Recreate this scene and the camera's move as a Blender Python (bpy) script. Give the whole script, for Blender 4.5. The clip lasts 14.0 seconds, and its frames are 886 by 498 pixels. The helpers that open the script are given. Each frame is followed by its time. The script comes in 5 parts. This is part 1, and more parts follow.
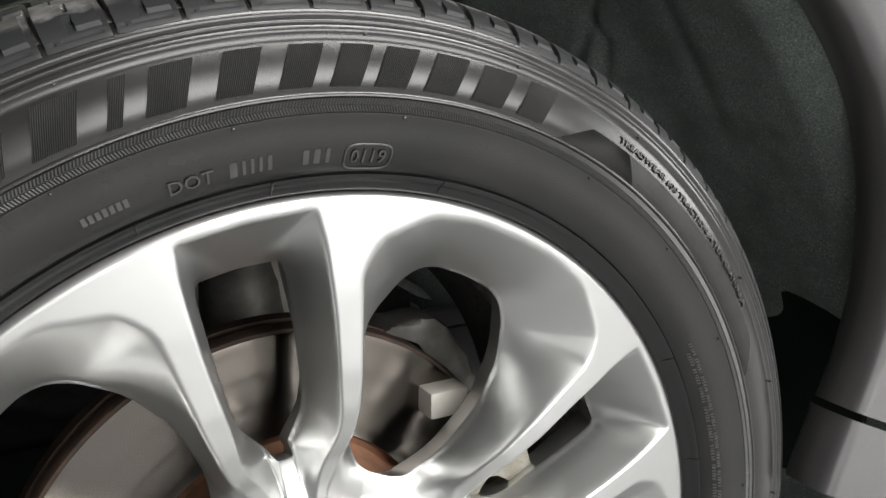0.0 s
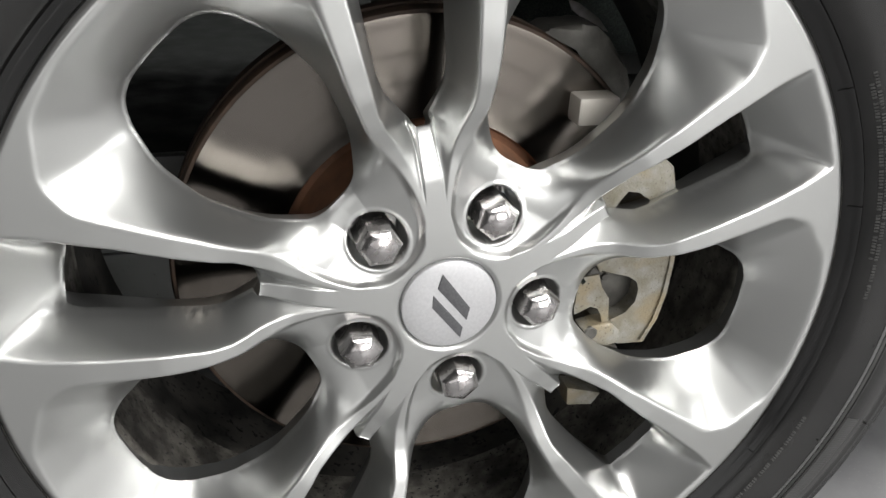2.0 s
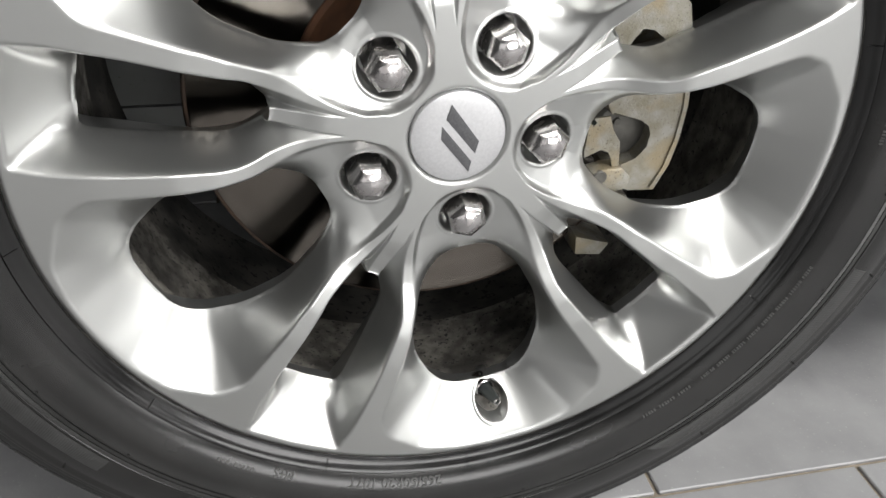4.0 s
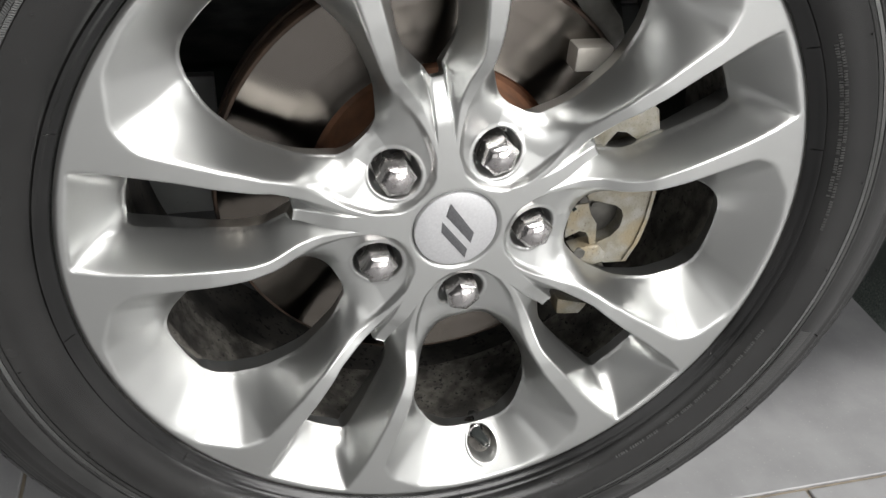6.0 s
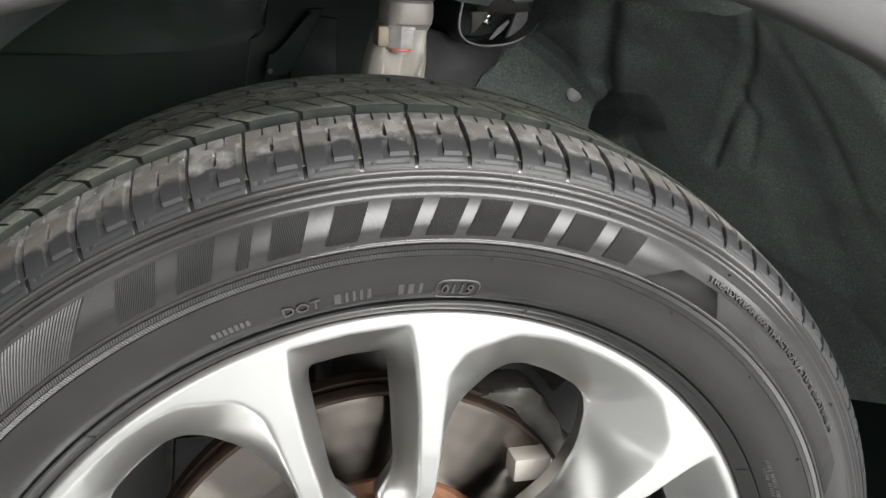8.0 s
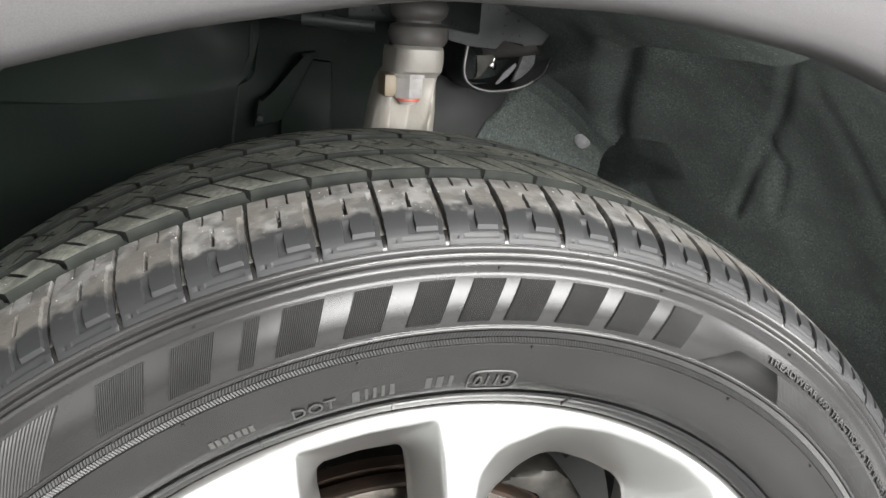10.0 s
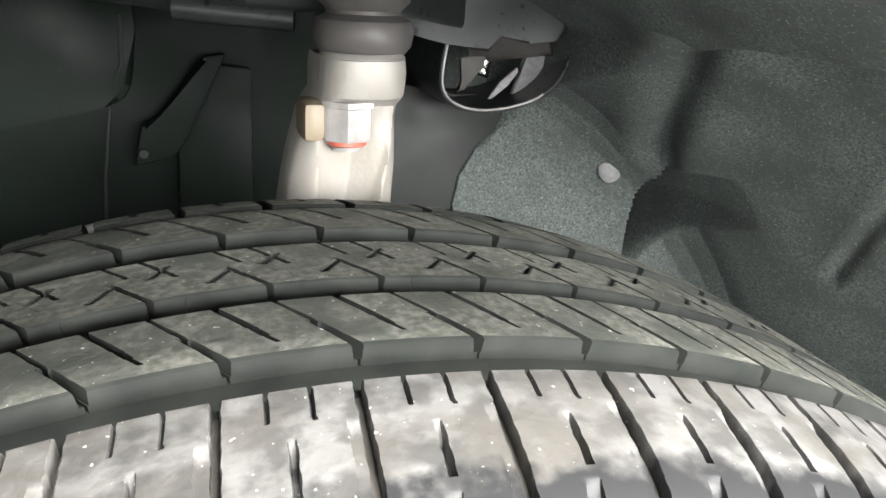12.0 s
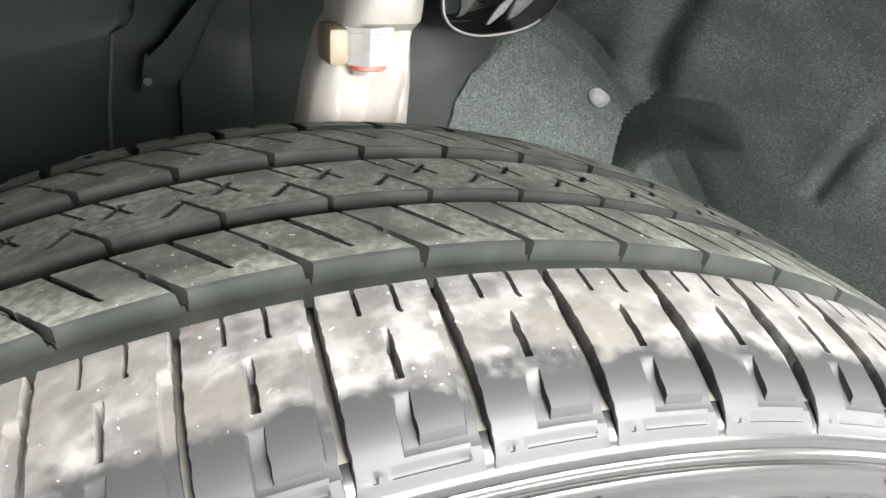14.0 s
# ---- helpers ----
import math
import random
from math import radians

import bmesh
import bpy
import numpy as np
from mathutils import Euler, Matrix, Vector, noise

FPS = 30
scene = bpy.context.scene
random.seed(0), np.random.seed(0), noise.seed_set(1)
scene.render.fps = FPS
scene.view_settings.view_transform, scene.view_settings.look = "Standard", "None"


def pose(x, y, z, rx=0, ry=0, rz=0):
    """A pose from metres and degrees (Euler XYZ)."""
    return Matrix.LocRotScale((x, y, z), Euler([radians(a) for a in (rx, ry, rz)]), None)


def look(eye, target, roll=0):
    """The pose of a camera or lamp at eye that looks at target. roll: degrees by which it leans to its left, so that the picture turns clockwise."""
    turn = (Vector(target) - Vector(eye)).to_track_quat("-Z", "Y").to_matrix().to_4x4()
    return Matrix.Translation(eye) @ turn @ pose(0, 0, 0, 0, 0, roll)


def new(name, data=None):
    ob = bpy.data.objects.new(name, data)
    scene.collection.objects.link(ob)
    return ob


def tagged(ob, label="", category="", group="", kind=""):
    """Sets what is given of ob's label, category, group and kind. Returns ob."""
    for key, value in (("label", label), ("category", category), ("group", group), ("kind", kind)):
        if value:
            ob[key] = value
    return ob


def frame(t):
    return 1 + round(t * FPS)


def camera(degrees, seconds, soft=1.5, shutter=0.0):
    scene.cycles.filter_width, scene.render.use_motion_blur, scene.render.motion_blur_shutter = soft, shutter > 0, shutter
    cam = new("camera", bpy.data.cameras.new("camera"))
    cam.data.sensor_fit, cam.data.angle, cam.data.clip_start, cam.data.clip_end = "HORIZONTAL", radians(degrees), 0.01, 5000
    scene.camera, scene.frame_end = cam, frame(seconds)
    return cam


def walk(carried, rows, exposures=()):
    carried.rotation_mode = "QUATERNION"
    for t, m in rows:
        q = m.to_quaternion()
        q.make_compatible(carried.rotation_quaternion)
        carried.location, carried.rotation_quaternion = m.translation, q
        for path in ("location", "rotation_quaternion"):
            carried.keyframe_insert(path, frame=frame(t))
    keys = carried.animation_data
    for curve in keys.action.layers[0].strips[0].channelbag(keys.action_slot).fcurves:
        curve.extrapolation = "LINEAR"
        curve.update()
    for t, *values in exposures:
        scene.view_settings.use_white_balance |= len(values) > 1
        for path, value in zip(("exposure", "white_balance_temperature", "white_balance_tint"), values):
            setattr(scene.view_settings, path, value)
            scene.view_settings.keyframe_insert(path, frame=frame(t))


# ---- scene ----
# the camera and its walk: seconds, eye, yaw, pitch, roll
cam = camera(55.41, 14.0)
ROWS = [
    (0.0, -0.1546, -0.3918, 0.7211, -29.46, -13.40, 0.21),
    (0.5, -0.1561, -0.3996, 0.7243, -22.71, -17.82, 1.71),
    (1.0, -0.1359, -0.4017, 0.7077, -18.48, -21.75, 0.78),
    (1.5, -0.1256, -0.4270, 0.6731, -16.32, -23.62, 1.46),
    (2.0, -0.1292, -0.4270, 0.6540, -15.45, -26.80, 2.42),
    (2.5, -0.1209, -0.4305, 0.6280, -14.20, -28.87, 2.89),
    (3.0, -0.1214, -0.4316, 0.6081, -13.83, -31.19, 2.71),
    (3.2, -0.1216, -0.4332, 0.6058, -13.72, -31.88, 2.65),
    (5.3, -0.1403, -0.4890, 0.6590, -14.76, -34.05, 3.22),
    (5.5, -0.1437, -0.4871, 0.6708, -14.91, -34.33, 3.38),
    (6.0, -0.1493, -0.4791, 0.7164, -15.72, -34.28, 3.82),
    (6.5, -0.1388, -0.4863, 0.7322, -14.88, -29.14, 3.48),
    (7.0, -0.1296, -0.4615, 0.8119, -14.73, -24.75, 3.03),
    (7.5, -0.1134, -0.4406, 0.8425, -15.62, -20.93, 3.44),
    (9.8, -0.1283, -0.3818, 0.8437, -17.76, -16.91, 3.22),
    (10.0, -0.1253, -0.3615, 0.8483, -18.02, -16.78, 3.47),
    (10.5, -0.1001, -0.2991, 0.8606, -18.29, -16.98, 3.39),
    (11.0, -0.0693, -0.2327, 0.8611, -18.34, -17.53, 3.04),
    (11.5, -0.0418, -0.1596, 0.8485, -18.64, -17.62, 2.93),
    (12.0, -0.0432, -0.1248, 0.8460, -19.13, -18.09, 2.93),
    (12.5, -0.0513, -0.1133, 0.8477, -19.85, -18.93, 2.93),
    (13.0, -0.0582, -0.1002, 0.8385, -20.69, -20.28, 3.11),
    (13.5, -0.0558, -0.1024, 0.8410, -21.40, -21.61, 3.13),
    (14.0, -0.0733, -0.1362, 0.8459, -22.05, -22.57, 3.16),
]
EXPOSURES = [(0.0, -0.05), (1.0, -0.30), (2.0, -0.54), (5.5, -0.52), (6.5, -0.38), (7.5, 0.32), (10.0, 1.05), (10.5, 1.26), (11.0, 1.42), (11.5, 1.65), (12.0, 1.9), (14.0, 2.12)]
walk(cam, [(t, pose(x, y, z, 0, 0, yaw) @ pose(0, 0, 0, 90 + pitch) @ pose(0, 0, 0, 0, 0, roll)) for t, x, y, z, yaw, pitch, roll in ROWS], EXPOSURES)

# ---- world, lights, exposure ----
world = bpy.data.worlds.new("room_air")
scene.world = world
world.use_nodes = True
world.node_tree.nodes["Background"].inputs[0].default_value = (0.9, 0.95, 1.0, 1)
world.node_tree.nodes["Background"].inputs[1].default_value = 0.02


def lamp(name, x, y, z, sx, sy, watts, tx=None, ty=None, tz=None, colour=(1.0, 0.97, 0.93)):
    data = bpy.data.lights.new(name, "AREA")
    data.shape, data.size, data.size_y, data.energy, data.color = "RECTANGLE", sx, sy, watts, colour
    ob = new(name, data)
    ob.matrix_world = look((x, y, z), (x if tx is None else tx, y + 0.001 if ty is None else ty, 0 if tz is None else tz))
    return ob


# unseen lamps added as two front windows, one by the car's door, ceiling panels
lamp("unseen_front_light", 1.8, -4.05, 1.50, 3.8, 1.4, 250, 1.8, 0, 1.50, (1.0, 0.99, 0.98))
# weak added lamp that fills in the arch liner from the left
lamp("unseen_front_light", -2.3, -4.05, 1.25, 2.6, 1.9, 32, -2.3, 0, 1.25, (1.0, 0.99, 0.98))
lamp("unseen_side_light", 5.05, -1.9, 1.50, 3.0, 1.4, 125, 0, -1.9, 1.50, (1.0, 0.99, 0.98))
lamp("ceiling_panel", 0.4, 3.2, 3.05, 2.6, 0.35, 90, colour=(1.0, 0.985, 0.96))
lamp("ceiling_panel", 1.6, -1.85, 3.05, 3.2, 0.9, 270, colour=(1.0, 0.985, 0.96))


# ---- materials ----
def material(name, colour, rough=0.5, metal=0.0, second=None, scale=40.0, amount=(0.35, 0.65), rough2=None, bump=0.0, bump_scale=300.0,
             coat=0.0, speck=None, speck_scale=900.0, speck_cut=(0.68, 0.74), big=None, big_scale=6.0, big_cut=(0.45, 0.65), detail=6.0, spec=0.5, per_object=0.0, in_place=False, lower=None):
    m = bpy.data.materials.new(name)
    m.use_nodes = True
    n, l = m.node_tree.nodes, m.node_tree.links
    b = n["Principled BSDF"]
    b.inputs["Roughness"].default_value, b.inputs["Metallic"].default_value = rough, metal
    b.inputs["Coat Weight"].default_value, b.inputs["Coat Roughness"].default_value = coat, 0.08
    b.inputs["Specular IOR Level"].default_value = spec
    place = n.new("ShaderNodeNewGeometry").outputs["Position"]
    co = place if in_place else n.new("ShaderNodeTexCoord").outputs["Object"]

    def noise_ramp(s, lo, hi, d=detail):
        t = n.new("ShaderNodeTexNoise")
        t.inputs["Scale"].default_value, t.inputs["Detail"].default_value = s, d
        l.new(co, t.inputs["Vector"])
        r = n.new("ShaderNodeMapRange")
        r.inputs["From Min"].default_value, r.inputs["From Max"].default_value = lo, hi
        l.new(t.outputs["Fac"], r.inputs["Value"])
        return r.outputs["Result"]

    def mixed(a, c, fac):
        x = n.new("ShaderNodeMix")
        x.data_type = "RGBA"
        x.inputs["B"].default_value = (*c, 1)
        l.new(fac, x.inputs["Factor"])
        if isinstance(a, tuple):
            x.inputs["A"].default_value = (*a, 1)
        else:
            l.new(a, x.inputs["A"])
        return x.outputs["Result"]

    out = tuple(colour)
    if second:
        f = noise_ramp(scale, *amount)
        out = mixed(out, second, f)
        if rough2 is not None:
            r = n.new("ShaderNodeMapRange")
            r.inputs["To Min"].default_value, r.inputs["To Max"].default_value = rough, rough2
            l.new(f, r.inputs["Value"])
            l.new(r.outputs["Result"], b.inputs["Roughness"])
    if big:
        out = mixed(out, big, noise_ramp(big_scale, *big_cut))
    if speck:
        out = mixed(out, speck, noise_ramp(speck_scale, *speck_cut, 2.0))
    if per_object and not isinstance(out, tuple):
        info = n.new("ShaderNodeObjectInfo")
        r = n.new("ShaderNodeMapRange")
        r.inputs["To Min"].default_value, r.inputs["To Max"].default_value = 1 - per_object, 1 + per_object
        l.new(info.outputs["Random"], r.inputs["Value"])
        h = n.new("ShaderNodeHueSaturation")
        l.new(out, h.inputs["Color"])
        l.new(r.outputs["Result"], h.inputs["Value"])
        out = h.outputs["Color"]
    if lower:   # a clean, glossier band below a ragged dust line: (colour, roughness, y of the line, softness)
        sep = n.new("ShaderNodeSeparateXYZ")
        l.new(place, sep.inputs["Vector"])
        t = noise_ramp(120, 0.3, 0.7)
        add = n.new("ShaderNodeMath")
        add.operation, add.inputs[1].default_value = "MULTIPLY_ADD", -0.0075
        l.new(t, add.inputs[0])
        l.new(sep.outputs["Y"], add.inputs[2])
        r = n.new("ShaderNodeMapRange")
        r.inputs["From Min"].default_value, r.inputs["From Max"].default_value = lower[2] + lower[3], lower[2] - lower[3]
        l.new(add.outputs[0], r.inputs["Value"])
        out = mixed(out, lower[0], r.outputs["Result"])
        dusty = r.outputs["Result"]
        q = n.new("ShaderNodeMapRange")
        q.inputs["To Min"].default_value, q.inputs["To Max"].default_value = rough, lower[1]
        l.new(r.outputs["Result"], q.inputs["Value"])
        l.new(q.outputs["Result"], b.inputs["Roughness"])
    if isinstance(out, tuple):
        b.inputs["Base Color"].default_value = (*out, 1)
    else:
        l.new(out, b.inputs["Base Color"])
    if bump:
        t = n.new("ShaderNodeTexNoise")
        t.inputs["Scale"].default_value, t.inputs["Detail"].default_value = bump_scale, 4
        l.new(co, t.inputs["Vector"])
        bp = n.new("ShaderNodeBump")
        bp.inputs["Strength"].default_value, bp.inputs["Distance"].default_value = 1.0, bump
        l.new(t.outputs["Fac"], bp.inputs["Height"])
        if lower:   # the clean band is smooth
            q = n.new("ShaderNodeMapRange")
            q.inputs["To Min"].default_value, q.inputs["To Max"].default_value = 1.0, 0.04
            l.new(dusty, q.inputs["Value"])
            l.new(q.outputs["Result"], bp.inputs["Strength"])
        l.new(bp.outputs["Normal"], b.inputs["Normal"])
    return m


SILVER = material("silver_wheel_paint", (0.475, 0.48, 0.47), 0.33, 0.93, second=(0.455, 0.46, 0.45), scale=9, rough2=0.36, detail=2.0, coat=0.5)
BARREL = material("dusty_barrel_paint", (0.17, 0.16, 0.142), 0.5, 0.2, second=(0.085, 0.079, 0.069), scale=90, amount=(0.40, 0.62), detail=12.0, rough2=0.7, speck=(0.010, 0.010, 0.010), speck_scale=300, speck_cut=(0.62, 0.66), big=(0.040, 0.037, 0.033), big_scale=26, big_cut=(0.48, 0.64), bump=0.0003, bump_scale=300)
CAP_FACE = material("brushed_cap_silver", (0.66, 0.66, 0.67), 0.33, 0.8, second=(0.6, 0.6, 0.61), scale=500, bump=0.00001, bump_scale=2500)
EMBLEM = material("dark_grey_enamel", (0.075, 0.075, 0.08), 0.35, 0.3, second=(0.1, 0.1, 0.105), scale=700)
CHROME = material("worn_chrome", (0.50, 0.485, 0.48), 0.22, 1.0, second=(0.36, 0.335, 0.33), scale=160, amount=(0.45, 0.75), rough2=0.34, bump=0.00004, bump_scale=260)
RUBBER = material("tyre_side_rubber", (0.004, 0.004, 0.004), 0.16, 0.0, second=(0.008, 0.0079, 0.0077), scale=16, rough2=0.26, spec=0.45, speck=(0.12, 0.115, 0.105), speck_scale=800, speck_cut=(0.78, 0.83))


def mottle_outside(mat, hub, radius, soft, mottle, mottle2, rough):
    """Mottled darker and lighter tone on the tyre wall outside the bead, with a ragged edge."""
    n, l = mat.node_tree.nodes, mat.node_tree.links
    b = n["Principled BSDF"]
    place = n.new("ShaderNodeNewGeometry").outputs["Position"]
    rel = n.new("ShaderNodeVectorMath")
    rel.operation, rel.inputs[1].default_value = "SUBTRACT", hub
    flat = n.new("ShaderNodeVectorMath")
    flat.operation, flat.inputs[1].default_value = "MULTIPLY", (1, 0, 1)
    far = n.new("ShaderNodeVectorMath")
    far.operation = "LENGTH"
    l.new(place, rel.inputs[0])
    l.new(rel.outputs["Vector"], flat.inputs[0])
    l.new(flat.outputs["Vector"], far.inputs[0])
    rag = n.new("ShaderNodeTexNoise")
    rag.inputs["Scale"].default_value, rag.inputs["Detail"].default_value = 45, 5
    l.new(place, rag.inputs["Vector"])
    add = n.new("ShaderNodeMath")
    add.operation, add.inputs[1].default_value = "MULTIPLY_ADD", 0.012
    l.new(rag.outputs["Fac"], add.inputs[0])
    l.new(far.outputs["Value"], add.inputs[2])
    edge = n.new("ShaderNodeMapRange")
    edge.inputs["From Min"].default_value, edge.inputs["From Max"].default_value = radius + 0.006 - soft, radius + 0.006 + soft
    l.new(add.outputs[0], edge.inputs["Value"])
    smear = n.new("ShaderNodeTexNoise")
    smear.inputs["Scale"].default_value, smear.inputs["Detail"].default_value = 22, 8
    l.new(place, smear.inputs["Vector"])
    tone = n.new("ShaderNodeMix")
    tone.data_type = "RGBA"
    tone.inputs["A"].default_value, tone.inputs["B"].default_value = (*mottle, 1), (*mottle2, 1)
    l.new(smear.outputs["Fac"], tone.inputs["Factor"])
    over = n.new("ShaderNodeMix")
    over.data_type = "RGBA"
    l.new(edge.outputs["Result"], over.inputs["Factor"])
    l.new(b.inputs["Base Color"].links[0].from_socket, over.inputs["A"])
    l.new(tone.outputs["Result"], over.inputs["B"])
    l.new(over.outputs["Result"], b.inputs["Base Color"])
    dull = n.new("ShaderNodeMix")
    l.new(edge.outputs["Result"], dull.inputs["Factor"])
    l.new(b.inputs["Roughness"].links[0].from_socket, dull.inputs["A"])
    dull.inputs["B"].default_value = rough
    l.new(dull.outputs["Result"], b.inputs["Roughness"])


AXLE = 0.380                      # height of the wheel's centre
mottle_outside(RUBBER, (0, 0, AXLE), 0.2815, 0.0030, (0.001, 0.001, 0.001), (0.020, 0.0196, 0.0188), 0.25)
# darker than the tread tops: the shade in the grooves is in this colour
GROOVE = material("groove_rubber", (0.024, 0.026, 0.024), 0.65, 0.0, second=(0.038, 0.041, 0.037), scale=70, rough2=0.8, spec=0.06, in_place=True)
DUSTY_GROOVE = material("dusty_groove_rubber", (0.060, 0.057, 0.052), 0.65, 0.0, second=(0.10, 0.094, 0.084), scale=90, rough2=0.8, spec=0.1, in_place=True)
# grime on the inner barrel, its base darkened to carry the wheel's inner shade
SHADED_GRIME = material("shaded_barrel_grime", (0.014, 0.0135, 0.012), 0.6, 0.1, second=(0.055, 0.051, 0.045), scale=30, amount=(0.42, 0.60), detail=10.0, rough2=0.75, bump=0.0003, bump_scale=240, speck=(0.004, 0.004, 0.004), speck_scale=170, speck_cut=(0.60, 0.64))
MARKS = material("tyre_mark_rubber", (0.034, 0.034, 0.0333), 0.42, 0.0, second=(0.026, 0.026, 0.0255), scale=60, spec=0.4)
HATCH = material("hatched_field_rubber", (0.012, 0.012, 0.0118), 0.55, 0.0, second=(0.017, 0.017, 0.0165), scale=60, spec=0.15)
LETTERS = material("worn_letter_rubber", (0.055, 0.055, 0.053), 0.45, 0.0, second=(0.040, 0.040, 0.039), scale=150, spec=0.4)
TREAD = material("dusty_tread_rubber", (0.108, 0.113, 0.094), 0.6, 0.0, second=(0.265, 0.262, 0.230), scale=360, amount=(0.38, 0.66), detail=12.0, rough2=0.75, bump=0.0004, bump_scale=800, speck=(0.6, 0.58, 0.53), speck_scale=480, speck_cut=(0.71, 0.74), big=(0.088, 0.094, 0.080), big_scale=55, big_cut=(0.47, 0.64), per_object=0.14, in_place=True)
SHOULDER = material("dusty_shoulder_rubber", (0.132, 0.129, 0.124), 0.5, 0.0, second=(0.066, 0.064, 0.061), scale=95, amount=(0.43, 0.58), detail=12.0, bump=0.0006, bump_scale=210, speck=(0.6, 0.58, 0.53), speck_scale=620, speck_cut=(0.72, 0.76), big=(0.082, 0.077, 0.070), big_scale=36, big_cut=(0.48, 0.60), per_object=0.10, in_place=True, lower=((0.021, 0.0215, 0.0222), 0.44, 0.0052, 0.0026), spec=0.26)
DISC_STEEL = material("brake_disc_steel", (0.150, 0.138, 0.126), 0.25, 1.0, second=(0.122, 0.108, 0.094), scale=5, rough2=0.28)
# turned metal: the finish runs round the axle
_turned = DISC_STEEL.node_tree.nodes.new("ShaderNodeTangent")
_turned.direction_type, _turned.axis = "RADIAL", "Y"
DISC_STEEL.node_tree.links.new(_turned.outputs["Tangent"], DISC_STEEL.node_tree.nodes["Principled BSDF"].inputs["Tangent"])
_n, _l = DISC_STEEL.node_tree.nodes, DISC_STEEL.node_tree.links
_far = _n.new("ShaderNodeVectorMath")
_far.operation = "LENGTH"
_l.new(_n.new("ShaderNodeTexCoord").outputs["Object"], _far.inputs[0])
_rings = _n.new("ShaderNodeTexNoise")
_rings.noise_dimensions = "1D"
_rings.inputs["Scale"].default_value, _rings.inputs["Detail"].default_value = 1500, 4
_l.new(_far.outputs["Value"], _rings.inputs["W"])
_fine = _n.new("ShaderNodeMapRange")
_fine.inputs["From Min"].default_value, _fine.inputs["From Max"].default_value = 0.3, 0.7
_fine.inputs["To Min"].default_value, _fine.inputs["To Max"].default_value = 0.252, 0.266
_l.new(_rings.outputs["Fac"], _fine.inputs["Value"])
_l.new(_fine.outputs["Result"], _n["Principled BSDF"].inputs["Roughness"])
DISC_STEEL.node_tree.nodes["Principled BSDF"].inputs["Anisotropic"].default_value = 0.9
DISC_STEEL.node_tree.nodes["Principled BSDF"].inputs["Anisotropic Rotation"].default_value = 0.25
RUST_DARK = material("dark_brown_rust", (0.048, 0.028, 0.017), 0.7, 0.3, second=(0.025, 0.017, 0.012), scale=70, bump=0.0003, bump_scale=260)
RUST = material("brown_rust", (0.16, 0.072, 0.036), 0.8, 0.1, second=(0.085, 0.042, 0.024), scale=60, bump=0.0003, bump_scale=260)
CALIPER = material("yellowed_zinc_casting", (0.265, 0.257, 0.228), 0.5, 0.25, second=(0.19, 0.172, 0.128), scale=110, detail=10.0, bump=0.0005, bump_scale=520, speck=(0.09, 0.08, 0.06), speck_scale=600, speck_cut=(0.64, 0.70), big=(0.24, 0.20, 0.13), big_scale=40, big_cut=(0.5, 0.66))
IRON = material("grey_cast_iron", (0.125, 0.12, 0.108), 0.55, 0.3, second=(0.065, 0.062, 0.055), scale=50, bump=0.0004, bump_scale=300)
ALLOY = material("pale_cast_alloy", (0.40, 0.382, 0.350), 0.45, 0.15, second=(0.33, 0.308, 0.268), scale=28, bump=0.0003, bump_scale=330, speck=(0.25, 0.22, 0.17), speck_scale=160, speck_cut=(0.72, 0.79))
ZINC = material("bright_zinc", (0.52, 0.51, 0.50), 0.38, 0.35, second=(0.40, 0.385, 0.37), scale=120, bump=0.0001, bump_scale=500)
RED = material("red_paint_mark", (0.55, 0.09, 0.06), 0.5, 0.0, second=(0.4, 0.15, 0.1), scale=300)
TAN = material("tan_resin_plug", (0.25, 0.205, 0.14), 0.45, 0.0, second=(0.19, 0.15, 0.10), scale=90)
BLACK = material("black_underbody_plastic", (0.0044, 0.0079, 0.0059), 0.42, 0.0, second=(0.0083, 0.0137, 0.0105), scale=18, rough2=0.7, spec=0.13, bump=0.0002, bump_scale=120, speck=(0.06, 0.06, 0.057), speck_scale=420, speck_cut=(0.76, 0.80))
BOOT = material("grey_boot_rubber", (0.095, 0.088, 0.083), 0.42, 0.0, second=(0.125, 0.117, 0.110), scale=60)
UNDERBODY = material("dull_black_steel", (0.016, 0.019, 0.017), 0.45, 0.1, second=(0.026, 0.029, 0.027), scale=40, rough2=0.6, spec=0.3)
SHIELD = material("pale_grey_shield_paint", (0.21, 0.215, 0.21), 0.5, 0.1, second=(0.17, 0.172, 0.168), scale=14, speck=(0.08, 0.078, 0.07), speck_scale=260, speck_cut=(0.70, 0.76))
STEEL_DARK = material("black_painted_steel", (0.036, 0.041, 0.040), 0.38, 0.2, second=(0.054, 0.060, 0.058), scale=35, speck=(0.004, 0.004, 0.004), speck_scale=170, speck_cut=(0.64, 0.68))
FELT = material("charcoal_felt_liner", (0.080, 0.094, 0.088), 0.95, 0.0, second=(0.190, 0.214, 0.202), scale=560, amount=(0.34, 0.72), detail=10.0, bump=0.0003, bump_scale=900, speck=(0.32, 0.34, 0.32), speck_scale=800, speck_cut=(0.64, 0.71), big=(0.096, 0.108, 0.102), big_scale=22, big_cut=(0.42, 0.68), spec=0.1)
CLIP = material("grey_plastic_clip", (0.36, 0.36, 0.36), 0.5, 0.0, second=(0.28, 0.28, 0.28), scale=300)
BODY = material("silver_grey_car_paint", (0.125, 0.120, 0.122), 0.36, 0.7, second=(0.108, 0.103, 0.105), scale=1500, coat=0.5)
